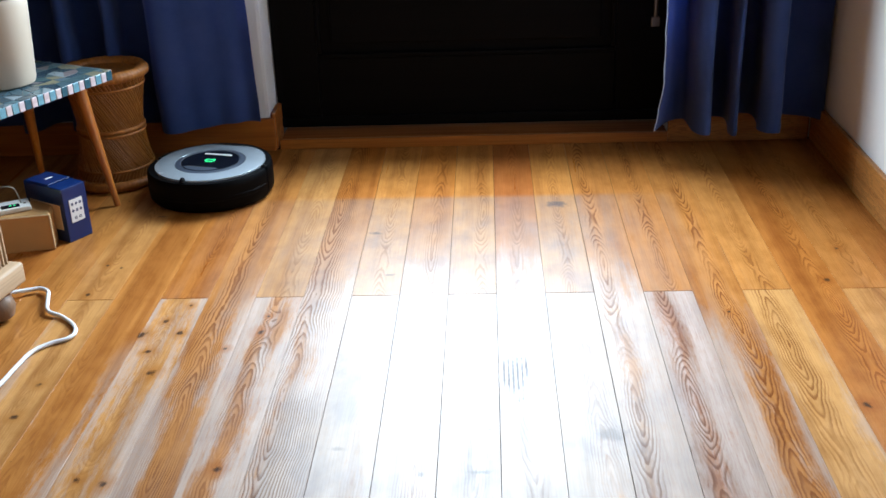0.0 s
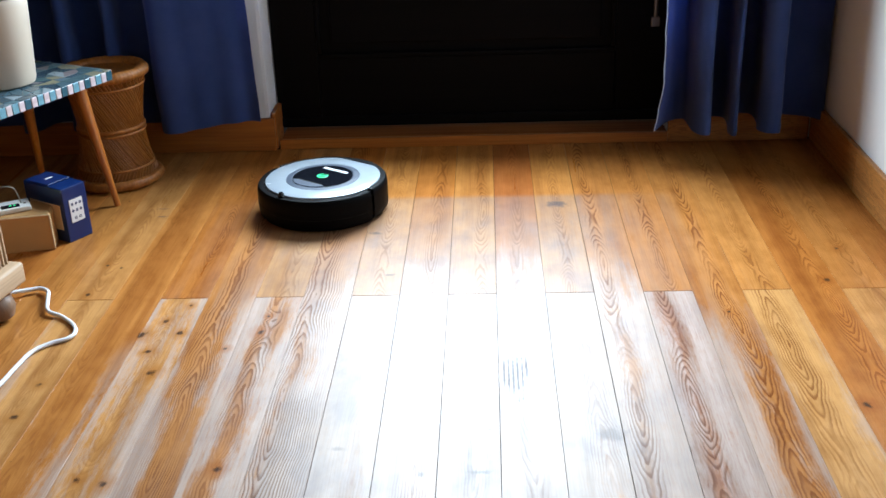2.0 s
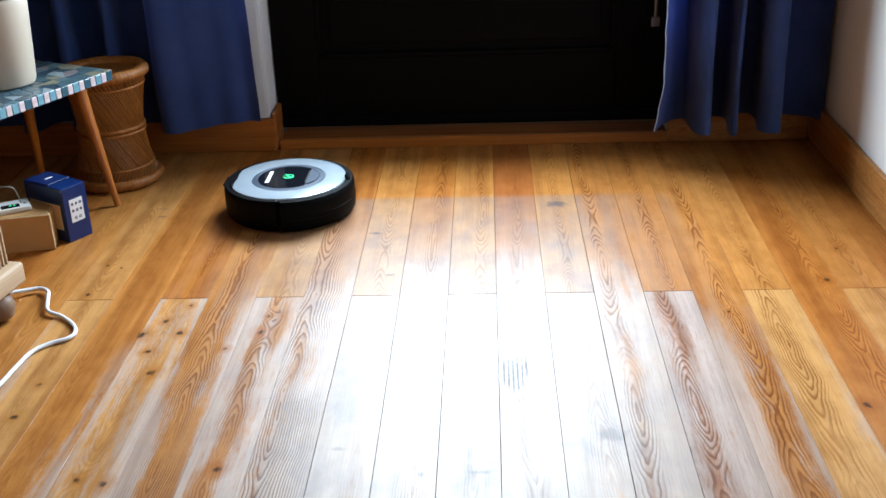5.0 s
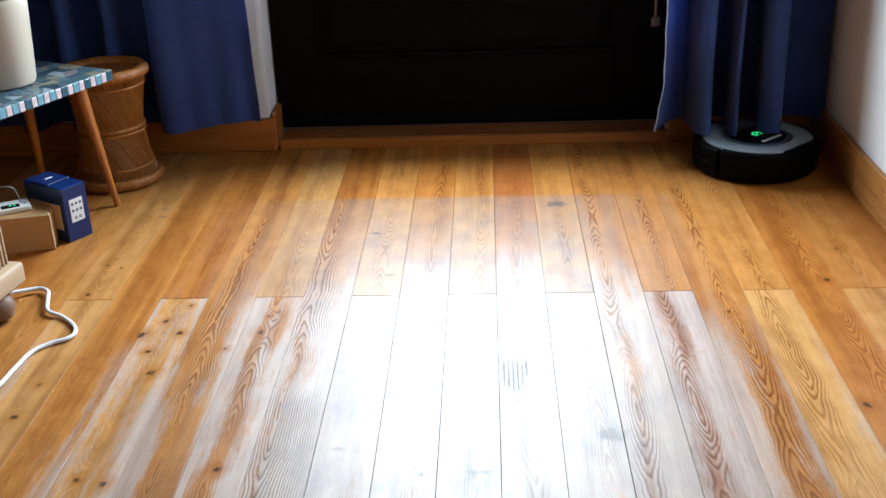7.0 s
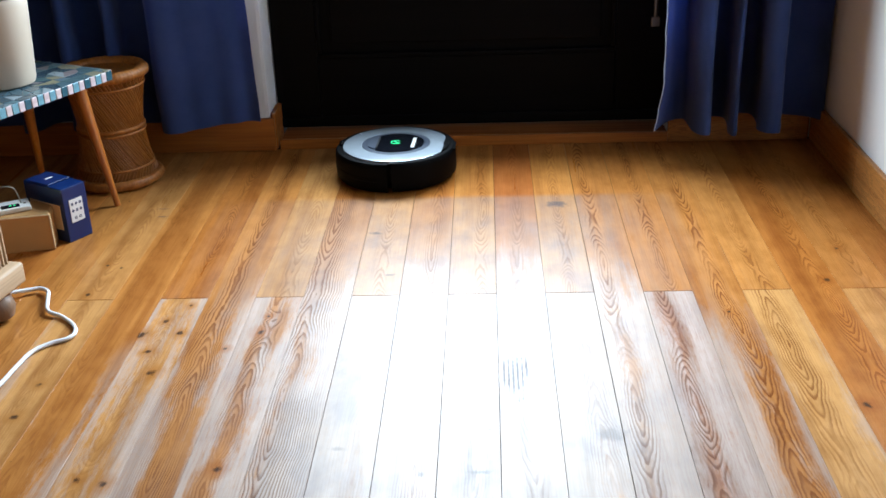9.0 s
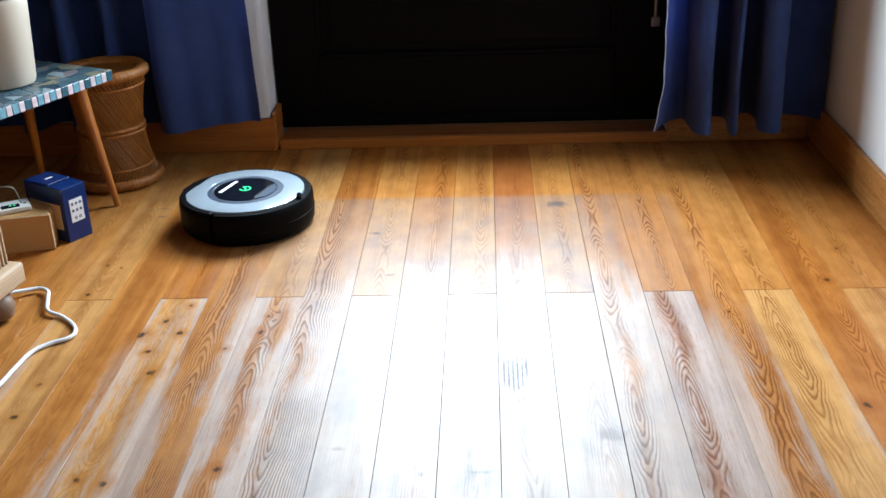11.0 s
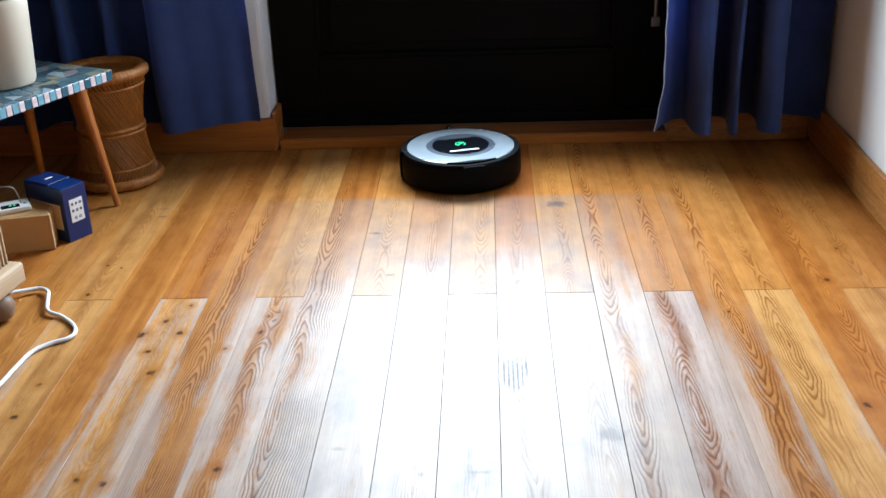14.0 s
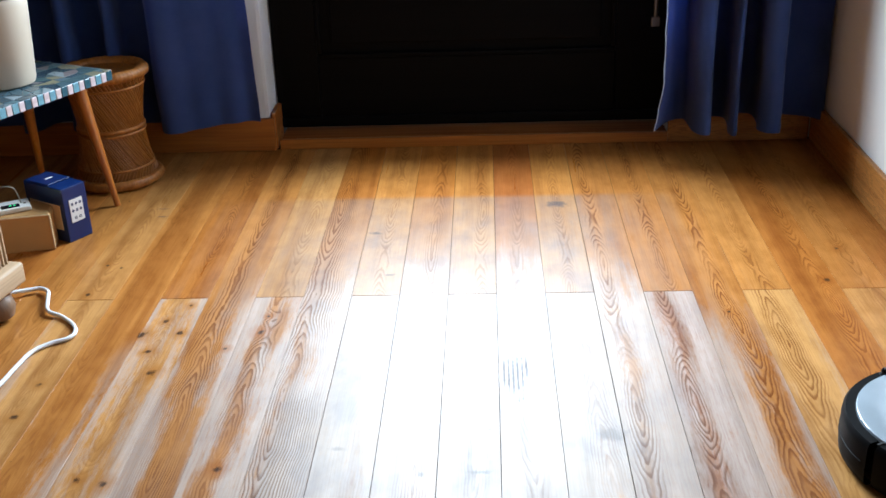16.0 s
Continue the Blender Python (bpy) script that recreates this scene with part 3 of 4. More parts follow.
    lip += [(-0.1365 + 0.0055 * abs(2 * i / 8 - 1) ** 2.5 - 0.006 * abs(2 * i / 8 - 1), 0.058 * (1 - 2 * i / 8)) for i in range(9)]
    part("bin_release", prism(lip, 0.086, 0.0930), BLACK, r, "black bin release lip")
    for a in (92, -92):
        c, s = math.cos(radians(a)), math.sin(radians(a))
        part("bumper_seam", box(0.013, 0.004, 0.004, (0.1595 * c, 0.1595 * s, 0.0882), 0.001, turn=pose(0, 0, 0, rz=a)), RUBBER, r)
    part("dust_bin_latch", box(0.006, 0.060, 0.006, (-0.1680, 0, 0.0835), 0.002), BLACK, r, "black bin latch")
    for s in (-1, 1):
        wheel = part("wheel", lathe([(0, -0.011), (0.026, -0.011), (0.030, -0.008), (0.030, 0.008), (0.026, 0.011), (0, 0.011)], 28), RUBBER, r, "black rubber drive wheel", True)
        wheel.matrix_basis = pose(0, s * 0.112, 0.030, rx=90)
        part("hub", lathe([(0, -0.0125), (0.012, -0.0125), (0.013, 0.0125), (0, 0.0125)], 16), GREY, wheel)
    part("caster", lathe([(0, -0.008), (0.012, -0.008), (0.014, 0), (0.012, 0.008), (0, 0.008)], 18), RUBBER, r, "", True).matrix_basis = pose(0.125, 0, 0.014, rx=90)
    brush = part("side_brush", lathe([(0, 0.006), (0.012, 0.006), (0.012, 0.014), (0, 0.014)], 16), RUBBER, r, "small three-armed side brush", True)
    brush.location = (0.112, -0.085, 0.0)
    for k in range(3):
        a = radians(120 * k)
        part("bristle_arm", tube([(0.010 * math.cos(a), 0.010 * math.sin(a), 0.009), (0.024 * math.cos(a), 0.024 * math.sin(a), 0.006), (0.034 * math.cos(a), 0.034 * math.sin(a), 0.004)], [0.003, 0.0025, 0.0012], 6), RUBBER, brush)
    r.scale = (1.02, 1.02, 1.02)
    return r, brush


def cane_stool(x, y):
    """An hourglass stool of slanting canes, with rolled rim and base."""
    s = tagged(new("cane_stool"), "honey-brown hourglass wicker stool with a rolled rim by the curtain", "stool")
    s.location = (x, y, 0)
    top, low, waist, high = 0.121, 0.124, 0.091, 0.345
    def width(z):
        t = (z - 0.165) / 0.165
        return waist + (0.030 if t < 0 else 0.026) * abs(t) ** 1.7
    part("lining", lathe([(width(z) - 0.007, z) for z in [0.02 + 0.03 * i for i in range(11)]], 40), CANE_DARK, s, "dark inner wicker wall", True)
    def lean(turn, z0, z1):
        pts = []
        for i in range(7):
            v = i / 6
            z = z0 + (z1 - z0) * v
            a = radians(turn) * (v - 0.5)
            pts.append(((width(z) + 0.001) * math.cos(a), (width(z) + 0.001) * math.sin(a), z))
        return tube(pts, 0.0024, 5)
    def course(count, turn, z0, z1):
        first = part("cane", lean(turn, z0, z1), CANE, s, "", True)
        for k in range(1, count):
            ob = new("cane", first.data)
            ob.parent = s
            ob.matrix_basis = pose(0, 0, 0, rz=360.0 * k / count + random.uniform(-1.2, 1.2))
    course(78, -38, 0.175, 0.296)
    course(78, -34, 0.056, 0.155)
    course(56, -7, 0.292, 0.322)
    course(64, 9, 0.024, 0.054)
    def ring(name, r, z, thick, mat, squash=1.0, ridges=0):
        bm = bmesh.new()
        n, m = 320, 12
        grid = []
        for i in range(n):
            a = 2 * math.pi * i / n
            t = thick * (1 + (0.022 * math.sin(ridges * a) + 0.016 * math.sin(2.3 * ridges * a + 2) + 0.05 * math.sin(7 * a + 1.3) + 0.03 * math.sin(19 * a) if ridges else 0))
            grid.append([bm.verts.new(((r + t * math.cos(b)) * math.cos(a), (r + t * math.cos(b)) * math.sin(a), z + t * squash * math.sin(b))) for b in (2 * math.pi * k / m for k in range(m))])
        for i in range(n):
            p, q = grid[i], grid[(i + 1) % n]
            for k in range(m):
                bm.faces.new((p[k], p[(k + 1) % m], q[(k + 1) % m], q[k]))
        return part(name, bm, mat, s, "", True)
    ring("rolled_rim", top - 0.010, high - 0.014, 0.0185, CORD, 0.85, 64)
    ring("rim_binding", width(0.294) + 0.001, 0.294, 0.0046, CORD, 0.8, 48)
    ring("waist_binding", waist + 0.002, 0.170, 0.0065, CORD, 1.0, 48)
    ring("waist_binding", waist + 0.003, 0.157, 0.0050, CORD, 1.0, 48)
    ring("base_binding", width(0.056) + 0.001, 0.055, 0.0044, CORD, 0.9, 48)
    ring("base_roll", low - 0.007, 0.0150, 0.0160, CORD, 0.9, 64)
    part("seat_weave", lathe([(0, 0.322), (0.06, 0.324), (0.112, 0.334)], 40), CORD, s, "woven sunken seat", True)
    return s


def mosaic_table():
    """A low table set at an angle; its corner tile by the stool."""
    t = tagged(new("mosaic_table"), "low table with teal mosaic top and amber tapered legs", "table")
    t.matrix_basis = Matrix.Translation((-1.017, 2.891, 0)) @ pose(0, 0, 0, rz=math.degrees(math.atan2(-0.897, -0.441)))
    long, wide, high, thick = 0.64, 0.385, 0.380, 0.027
    # x runs along the tiled long edge, -y across the top
    part("tabletop", box(long, wide, thick - 0.003, (long / 2, -wide / 2, high - thick / 2 - 0.0015), 0.001), GROUT, t, "grey grouted tabletop slab")
    edge = {"teal": EDGE_TEAL, "pink": EDGE_PINK, "deep": EDGE_DEEP}
    meshes = {}
    def tile(mat, mat_key, sx, sy, sz, at, turn=0.0):
        key = (mat_key, round(sx, 4), round(sy, 4), round(sz, 4))
        if key not in meshes:
            ob = part("tile", box(sx, sy, sz, (0, 0, 0), 0.0010, 1), mat, t)
            meshes[key] = ob.data
        else:
            ob = new("tile", meshes[key])
            ob.parent = t
        ob.matrix_basis = pose(*at, rz=turn)
    order = ["deep", "pink", "teal", "pink"]
    run, k = 0.0, 0
    while run < long - 0.01:
        nm = "pink" if k % 2 else "teal" if k // 2 in (1, 3, 5, 6, 8, 9, 11, 13, 14) else "deep"
        w = 0.0192 if nm == "pink" else 0.0213
        tile(edge[nm], nm, w - 0.0018, 0.004, thick - 0.0015, (run + w / 2, 0.0015, high - thick / 2))
        run, k = run + w, k + 1
    back = 14
    for k in range(back):
        nm = order[(k + 1) % 4]
        tile(edge[nm], nm, 0.004, wide / back - 0.0022, thick - 0.0015, (-0.0015, -wide / back * (k + 0.5), high - thick / 2))
        tile(edge[nm], nm, 0.004, wide / back - 0.0022, thick - 0.0015, (long + 0.0015, -wide / back * (k + 0.5), high - thick / 2))
    # crazy-paved top: jittered cells, each a shard
    rnd = random.Random(7)
    nx, ny = 19, 11
    pt = {(i, j): (long * i / nx + (rnd.uniform(-0.010, 0.010) if 0 < i < nx else 0), -wide * j / ny + (rnd.uniform(-0.010, 0.010) if 0 < j < ny else 0)) for i in range(nx + 1) for j in range(ny + 1)}
    for i in range(nx):
        for j in range(ny):
            q = [pt[i, j], pt[i + 1, j], pt[i + 1, j + 1], pt[i, j + 1]]
            sets = [q] if rnd.random() < 0.5 else ([q[:3], [q[0], q[2], q[3]]] if rnd.random() < 0.5 else [[q[0], q[1], q[3]], q[1:]])
            for poly in sets:
                cx, cy = sum(p[0] for p in poly) / len(poly), sum(p[1] for p in poly) / len(poly)
                small = [((p[0] - cx) * 0.93, (p[1] - cy) * 0.93) for p in poly]
                ob = part("shard", prism(small, -0.004, 0.0), TOP_TILE, t)
                ob.location = (cx, cy, high)
    # splayed tapered legs
    for lx, ly, fx, fy in ((0.038, -0.096, 0.044, -0.010), (0.055, -0.289, 0.0, -0.342), (long - 0.095, -0.075, long - 0.045, -0.030), (long - 0.095, -wide + 0.075, long - 0.045, -wide + 0.030)):
        a, b = Vector((lx, ly, high - thick + 0.002)), Vector((fx, fy, 0.0))
        pts = [a.lerp(b, k / 8) for k in range(9)]
        leg = part("leg", tube(pts, [0.0185 - 0.0105 * (k / 8) for k in range(9)], 20), LEG, t, "", True)
        part("leg_plate", lathe([(0, 0.0), (0.026, 0.0), (0.026, 0.005), (0, 0.005)], 20, at=(lx, ly, high - thick - 0.004)), METAL, leg)
    return t


def flower_pot(x, y, z):
    pot = tagged(new("flower_pot"), "matt white ceramic flower pot standing on the mosaic table", "flower pot")
    pot.location = (x, y, z)
    part("pot", lathe([(0, 0.0), (0.072, 0.0), (0.079, 0.004), (0.082, 0.014), (0.093, 0.205), (0.0935, 0.222), (0.092, 0.226), (0.088, 0.226), (0.086, 0.222), (0.081, 0.19), (0.0, 0.19)], 64), CERAMIC, pot, "tapered white pot", True)
    part("soil", lathe([(0, 0.200), (0.05, 0.203), (0.083, 0.198)], 32), SOIL, pot, "dark potting soil", True)
    return pot


def blue_box():
    """A dark blue carton with a pictogram label on its narrow side."""
    b = tagged(new("blue_carton"), "dark blue glossy carton with a white pictogram label, on the floor", "carton")
    f, g = Vector((-1.092, 2.597, 0)), Vector((-1.053, 2.661, 0))
    ang = math.degrees(math.atan2(g.y - f.y, g.x - f.x))
    b.matrix_basis = Matrix.Translation(f) @ pose(0, 0, 0, rz=ang)
    w, d, h = (g - f).length, 0.150, 0.148
    part("carton", box(w, d, h, (w / 2, d / 2, h / 2), 0.003, 2), BLUE_CARD, b, "dark blue carton")
    flap = part("top_flap", box(w - 0.004, d * 0.62, 0.0022, (w / 2, d * 0.66, h + 0.0020), 0.0008, 1, turn=pose(0, 0, 0, rx=-1.0)), BLUE_CARD, b, "tucked lid flap")
    part("flap_slot", box(0.022, 0.006, 0.0012, (w / 2, d * 0.62, h + 0.0040)), LABEL, flap)
    part("kraft_panel", box(0.0024, 0.118, 0.068, (-0.0014, 0.074, 0.068), 0.0006, 1), CARD_EDGE, b, "pale brown panel on its side")
    lab = part("label", box(0.041, 0.0012, 0.062, (0.0375, -0.0008, 0.082)), LABEL, b, "white label with six pictograms")
    for i in range(2):
        for j in range(3):
            lx, lz = 0.0375 + (j - 1) * 0.0125, 0.100 - i * 0.018
            part("pictogram", box(0.007, 0.001, 0.0075, (lx, -0.0017, lz), 0.0004, 1, turn=pose(0, 0, 0, ry=45 if (i + j) % 2 else 0)), INK, lab)
    for k in (-1, 1):
        part("pictogram", lathe([(0.0022, -0.0005), (0.0040, -0.0005), (0.0040, 0.0005), (0.0022, 0.0005), (0.0022, -0.0005)], 16), INK, lab).matrix_basis = pose(0.0375 + k * 0.007, -0.0017, 0.062, rx=90)
    return b


def cardboard_box():
    b = tagged(new("cardboard_box"), "small open-edged brown cardboard box under the router", "cardboard box")
    f, g = Vector((-1.250, 2.532, 0)), Vector((-1.118, 2.562, 0))
    ang = math.degrees(math.atan2(g.y - f.y, g.x - f.x))
    b.matrix_basis = Matrix.Translation(f) @ pose(0, 0, 0, rz=ang)
    w, d, h = (g - f).length, 0.098, 0.098
    part("carton", box(w, d, h - 0.002, (w / 2, d / 2, h / 2 - 0.001), 0.0015, 1), CARD, b)
    part("cut_edge", box(0.004, 0.004, h - 0.004, (w - 0.001, -0.001, h / 2), 0.001, 1), CARD_EDGE, b, "pale cut cardboard edge")
    part("cut_edge", box(w, 0.004, 0.004, (w / 2, -0.001, h - 0.002), 0.001, 1), CARD_EDGE, b, "pale cut cardboard edge")
    part("lid_flap", box(w - 0.006, d + 0.002, 0.003, (w / 2, d / 2 + 0.002, h - 0.0004), 0.001, 1), CARD, b)
    return b, b.matrix_basis, h


def router(m, h):
    """A small white network box with a wire and green lights."""
    r = tagged(new("router"), "small white network box with green lights on the cardboard box", "router")
    r.matrix_basis = m @ pose(0.030, 0.052, h + 0.0015, rz=16)
    part("case", box(0.105, 0.064, 0.013, (0.0, 0, 0.0066), 0.004, 3), PLASTIC, r, "white plastic case", True)
    part("port_window", box(0.045, 0.022, 0.003, (0.004, -0.014, 0.0135), 0.001, 1), GLOSS, r, "dark window")
    for k, x in enumerate((0.004, 0.014)):
        part("led", box(0.0055, 0.006, 0.003, (x, -0.014, 0.0145), 0.001, 1), GREEN, r, "green light")
    part("screw", lathe([(0, 0.0), (0.0035, 0.0), (0.0035, 0.0025), (0, 0.0025)], 12, at=(0.040, -0.006, 0.0125)), METAL, r)
    line = smooth_line([(-0.05, 0.02, 0.010), (-0.045, 0.012, 0.048), (-0.012, 0.006, 0.062), (0.018, 0.006, 0.056), (0.028, 0.004, 0.034), (0.032, 0.002, 0.012)], 8)
    part("wire", tube(line, 0.0017, 8), METAL, r, "thin bent grey wire", True)
    return r


def cabinet():
    """The corner of a low cabinet on bun feet, with slatted side."""
    c = tagged(new("low_cabinet"), "low wooden cabinet with slatted side, pale base beam and bun foot", "cabinet")
    c.matrix_basis = pose(-1.056, 2.236, 0, rz=-11)
    part("side_beam", box(0.060, 0.47, 0.050, (-0.030, -0.235, 0.091), 0.009, 3), PALE, c, "pale raw pine beam", True)
    part("base_beam", box(0.46, 0.058, 0.048, (-0.291, -0.031, 0.091), 0.006, 3), PALE, c, "pale raw pine beam", True)
    for x, y in ((-0.042, -0.072), (-0.47, -0.072), (-0.042, -0.43), (-0.47, -0.43)):
        part("bun_foot", lathe([(0, 0), (0.022, 0), (0.038, 0.012), (0.043, 0.032), (0.038, 0.052), (0.024, 0.0655), (0, 0.0655)], 32, at=(x, y, 0)), BUN, c, "dark turned bun foot", True)
    for k in range(22):
        part("slat", box(0.008, 0.0052, 0.42, (-0.030, -0.020 - 0.0125 * k, 0.326), 0.0008, 1), (PALE, SLAT)[k % 5 == 4], c)
    part("back_panel", box(0.42, 0.018, 0.42, (-0.310, -0.036, 0.326), 0.002, 1), SLAT, c)
    part("side_panel", box(0.012, 0.38, 0.42, (-0.0405, -0.205, 0.326), 0.002, 1), SLAT, c)
    part("top_board", box(0.53, 0.49, 0.022, (-0.264, -0.244, 0.549), 0.003, 2), SLAT, c)
    return c


def power_cable():
    pts = [(-1.16, 2.24), (-1.120, 2.280), (-1.096, 2.297), (-1.066, 2.312), (-1.038, 2.290), (-1.022, 2.245), (-1.004, 2.196), (-0.966, 2.176), (-0.928, 2.138), (-0.910, 2.100), (-0.918, 2.072), (-0.948, 2.052), (-0.975, 2.013), (-0.985, 1.943), (-0.991, 1.881), (-1.01, 1.80), (-1.06, 1.70)]
    lift = [0.02, 0.016, 0.012, 0.010, 0.012, 0.014, 0.010, 0.005, 0.005, 0.005, 0.005, 0.005, 0.005, 0.005, 0.005, 0.005, 0.005]
    c = part("power_cable", tube(smooth_line([(x, y, z) for (x, y), z in zip(pts, lift)], 8), 0.0048, 12), CABLE, None, "", True)
    return tagged(c, "white round power cable snaking over the boards", "cable")


FLOOR = shell()
skirting()
front_door()
LEFT_FOLDS = [(-0.700, 3.240), (-0.735, 3.248), (-0.772, 3.222), (-0.810, 3.214), (-0.850, 3.182), (-0.885, 3.164), (-0.918, 3.136), (-0.948, 3.130), (-0.974, 3.148), (-0.988, 3.190), (-0.978, 3.238), (-1.000, 3.266),
              (-1.050, 3.272), (-1.085, 3.262), (-1.092, 3.200), (-1.110, 3.176), (-1.128, 3.190), (-1.130, 3.262), (-1.190, 3.274), (-1.222, 3.250), (-1.230, 3.184), (-1.252, 3.174), (-1.268, 3.200), (-1.272, 3.268), (-1.340, 3.272), (-1.370, 3.200), (-1.395, 3.176), (-1.420, 3.200), (-1.440, 3.272), (-1.560, 3.262)]
RIGHT_FOLDS = [(0.494, 3.112), (0.512, 3.150), (0.535, 3.190), (0.563, 3.215), (0.584, 3.212), (0.588, 3.160), (0.590, 3.104), (0.602, 3.070), (0.622, 3.058), (0.638, 3.074), (0.642, 3.130), (0.646, 3.200), (0.656, 3.245),
               (0.688, 3.260), (0.708, 3.242), (0.706, 3.180), (0.694, 3.105), (0.700, 3.066), (0.713, 3.072), (0.717, 3.115), (0.722, 3.185), (0.730, 3.248), (0.760, 3.263), (0.790, 3.246), (0.790, 3.170), (0.777, 3.104),
               (0.792, 3.068), (0.820, 3.060), (0.838, 3.078), (0.844, 3.140), (0.850, 3.212), (0.872, 3.256), (0.915, 3.254), (0.960, 3.232), (0.992, 3.192)]
curtain("curtain", LEFT_FOLDS, 0.114, 2.25, lambda u, z: -0.028 * max(0.0, z - 0.11) * (1 - u), "dark blue cotton curtain hanging in folds beside the wicker stool")
curtain("curtain", RIGHT_FOLDS, 0.098, 2.25, lambda u, z: (-0.022 * max(0.0, 1 - (z - 0.098) / 0.13) + 0.012) * max(0.0, 1 - 9 * u), "dark blue cotton curtain hanging in deep folds beside the door", True)
ROBOT, BRUSH = robot_vacuum()
cane_stool(-1.105, 3.072)
mosaic_table()
flower_pot(-1.262, 2.775, 0.3805)
blue_box()
BOX, BOX_POSE, BOX_HIGH = cardboard_box()
router(BOX_POSE, BOX_HIGH)
cabinet()
power_cable()


# ---- floor boards, each a piece of its own ----
def boards():
    wide, x_line, joint = 0.111, 0.0111, 2.267
    # tone, wear, grain, knots: boards that run through, then those with a joint (far piece, near piece)
    through_boards = {-10: (0.36, 0.3, 0.4, 0.5), -8: (0.44, 0.9, 0.25, 0.1), -6: (0.42, 0.9, 0.9, 0.0), -4: (0.5, 1.0, 1.0, 0.0), -2: (0.5, 0.8, 0.7, 0.0),
                      0: (0.85, 0.8, 0.55, 0.0), 2: (0.5, 0.9, 0.9, 0.0), 4: (0.44, 0.85, 0.95, 0.0), 6: (0.64, 0.2, 0.7, 0.2), 8: (0.6, 0.1, 0.4, 0.1)}
    far_piece = {-9: (0.18, 0.15, 0.4, 0.6), -7: (0.62, 0.3, 0.6, 0.1), -5: (0.12, 0.35, 0.4, 0.1), -3: (0.25, 0.45, 0.5, 0.5), -1: (0.25, 0.55, 0.5, 0.2),
                 1: (0.28, 0.6, 0.55, 0.1), 3: (0.52, 0.45, 1.0, 0.0), 5: (0.36, 0.3, 0.7, 0.1), 7: (0.48, 0.2, 0.5, 0.2)}
    near_piece = {-9: (0.05, 0.4, 0.25, 0.6), -7: (0.16, 0.9, 0.3, 0.3), -5: (0.5, 0.95, 0.9, 0.1), -3: (0.3, 1.0, 0.3, 0.1), -1: (0.3, 1.0, 0.4, 0.1),
                  1: (0.3, 1.0, 0.4, 0.0), 3: (0.92, 0.9, 1.0, 0.0), 5: (0.02, 0.3, 0.9, 0.0), 7: (0.2, 0.2, 0.5, 0.1)}
    # heart's offset, half width of the figure, an eye's place along the board
    figure = {-10: (0.01, 0.02, 2.5), -8: (-0.030, 0.012, 2.2), -6: (-0.004, 0.034, 1.62), -4: (-0.030, 0.075, 1.805), -2: (0.012, 0.030, 1.577), 0: (0.002, 0.017, 2.87), 2: (-0.022, 0.021, 1.771), 4: (0.010, 0.023, 2.172), 6: (0.022, 0.022, 2.76), 8: (0.01, 0.02, 2.7)}
    figure_far = {-9: (0.0, 0.02, 2.6), -7: (0.006, 0.018, 2.62), -5: (0.010, 0.030, 2.7), -3: (0.004, 0.012, 2.8), -1: (0.020, 0.012, 2.75), 1: (0.004, 0.020, 2.84), 3: (0.004, 0.019, 3.05), 5: (0.0, 0.014, 2.7), 7: (0.01, 0.014, 2.6)}
    figure_near = {-9: (0.0, 0.02, 1.9), -7: (-0.012, 0.018, 1.9), -5: (-0.004, 0.022, 1.66), -3: (0.02, 0.02, 1.6), -1: (0.01, 0.02, 1.65), 1: (0.02, 0.03, 1.5), 3: (-0.020, 0.016, 1.80), 5: (-0.016, 0.025, 2.03), 7: (0.02, 0.02, 1.9)}
    # half width that keeps its finish, where the wear begins, distance from eye to eye
    wear_line = {-10: (0.08, 1.9, 0.9), -8: (0.062, 2.00, 0.9), -6: (0.034, 2.28, 1.4), -4: (0.002, 2.30, 1.06), -2: (0.0, 2.36, 1.0), 0: (0.0, 2.40, 0.95), 2: (0.004, 2.34, 0.62), 4: (0.027, 2.14, 0.87), 6: (0.075, 1.7, 0.55), 8: (0.09, 1.5, 0.9)}
    wear_near = {-9: (0.062, 2.3, 0.9), -7: (0.026, 2.5, 0.8), -5: (0.019, 2.5, 0.9), -3: (0.0, 2.5, 0.9), -1: (0.0, 2.5, 0.8), 1: (0.0, 2.5, 0.9), 3: (0.012, 2.5, 0.52), 5: (0.060, 2.1, 0.80), 7: (0.085, 1.8, 0.8)}
    slack = {0: 0.0011, 2: 0.0014, -1: 0.0010, -2: 0.0010, -3: 0.0011, 1: 0.0008, 3: 0.0009}
    shared = {}
    rnd = random.Random(3)
    first, last = math.floor((X0 - x_line) / wide), math.ceil((X1 - x_line) / wide)
    for k in range(first, last):
        x0 = x_line + wide * k + slack.get(k, 0.0005) / 2
        x1 = min(x_line + wide * (k + 1) - slack.get(k + 1, 0.0005) / 2, X1 + 0.1)
        cuts = [joint, joint - 3.2] if k % 2 else [rnd.uniform(0.2, 1.1), rnd.uniform(-2.1, -1.2)]
        ends = [Y1] + cuts + [Y0]
        for i, (a, b) in enumerate(zip(ends, ends[1:])):
            size = (round(x1 - x0, 4), round(a - b - 0.0019, 4))
            if size not in shared:
                ob = part("board", box(size[0], size[1], 0.022, (0, 0, -0.011), 0.0003, 1), BOARD, FLOOR)
                shared[size] = ob.data
            else:
                ob = new("board", shared[size])
                ob.parent = FLOOR
            ob.location = ((x0 + x1) / 2, (a + b) / 2, rnd.uniform(-0.00015, 0.0))
            other = (rnd.random(), 0.4 * rnd.random(), rnd.random(), 0.3 * rnd.random())
            look_of = through_boards if k % 2 == 0 else (far_piece, near_piece)[min(i, 1)]
            ob.color = look_of.get(k, other)
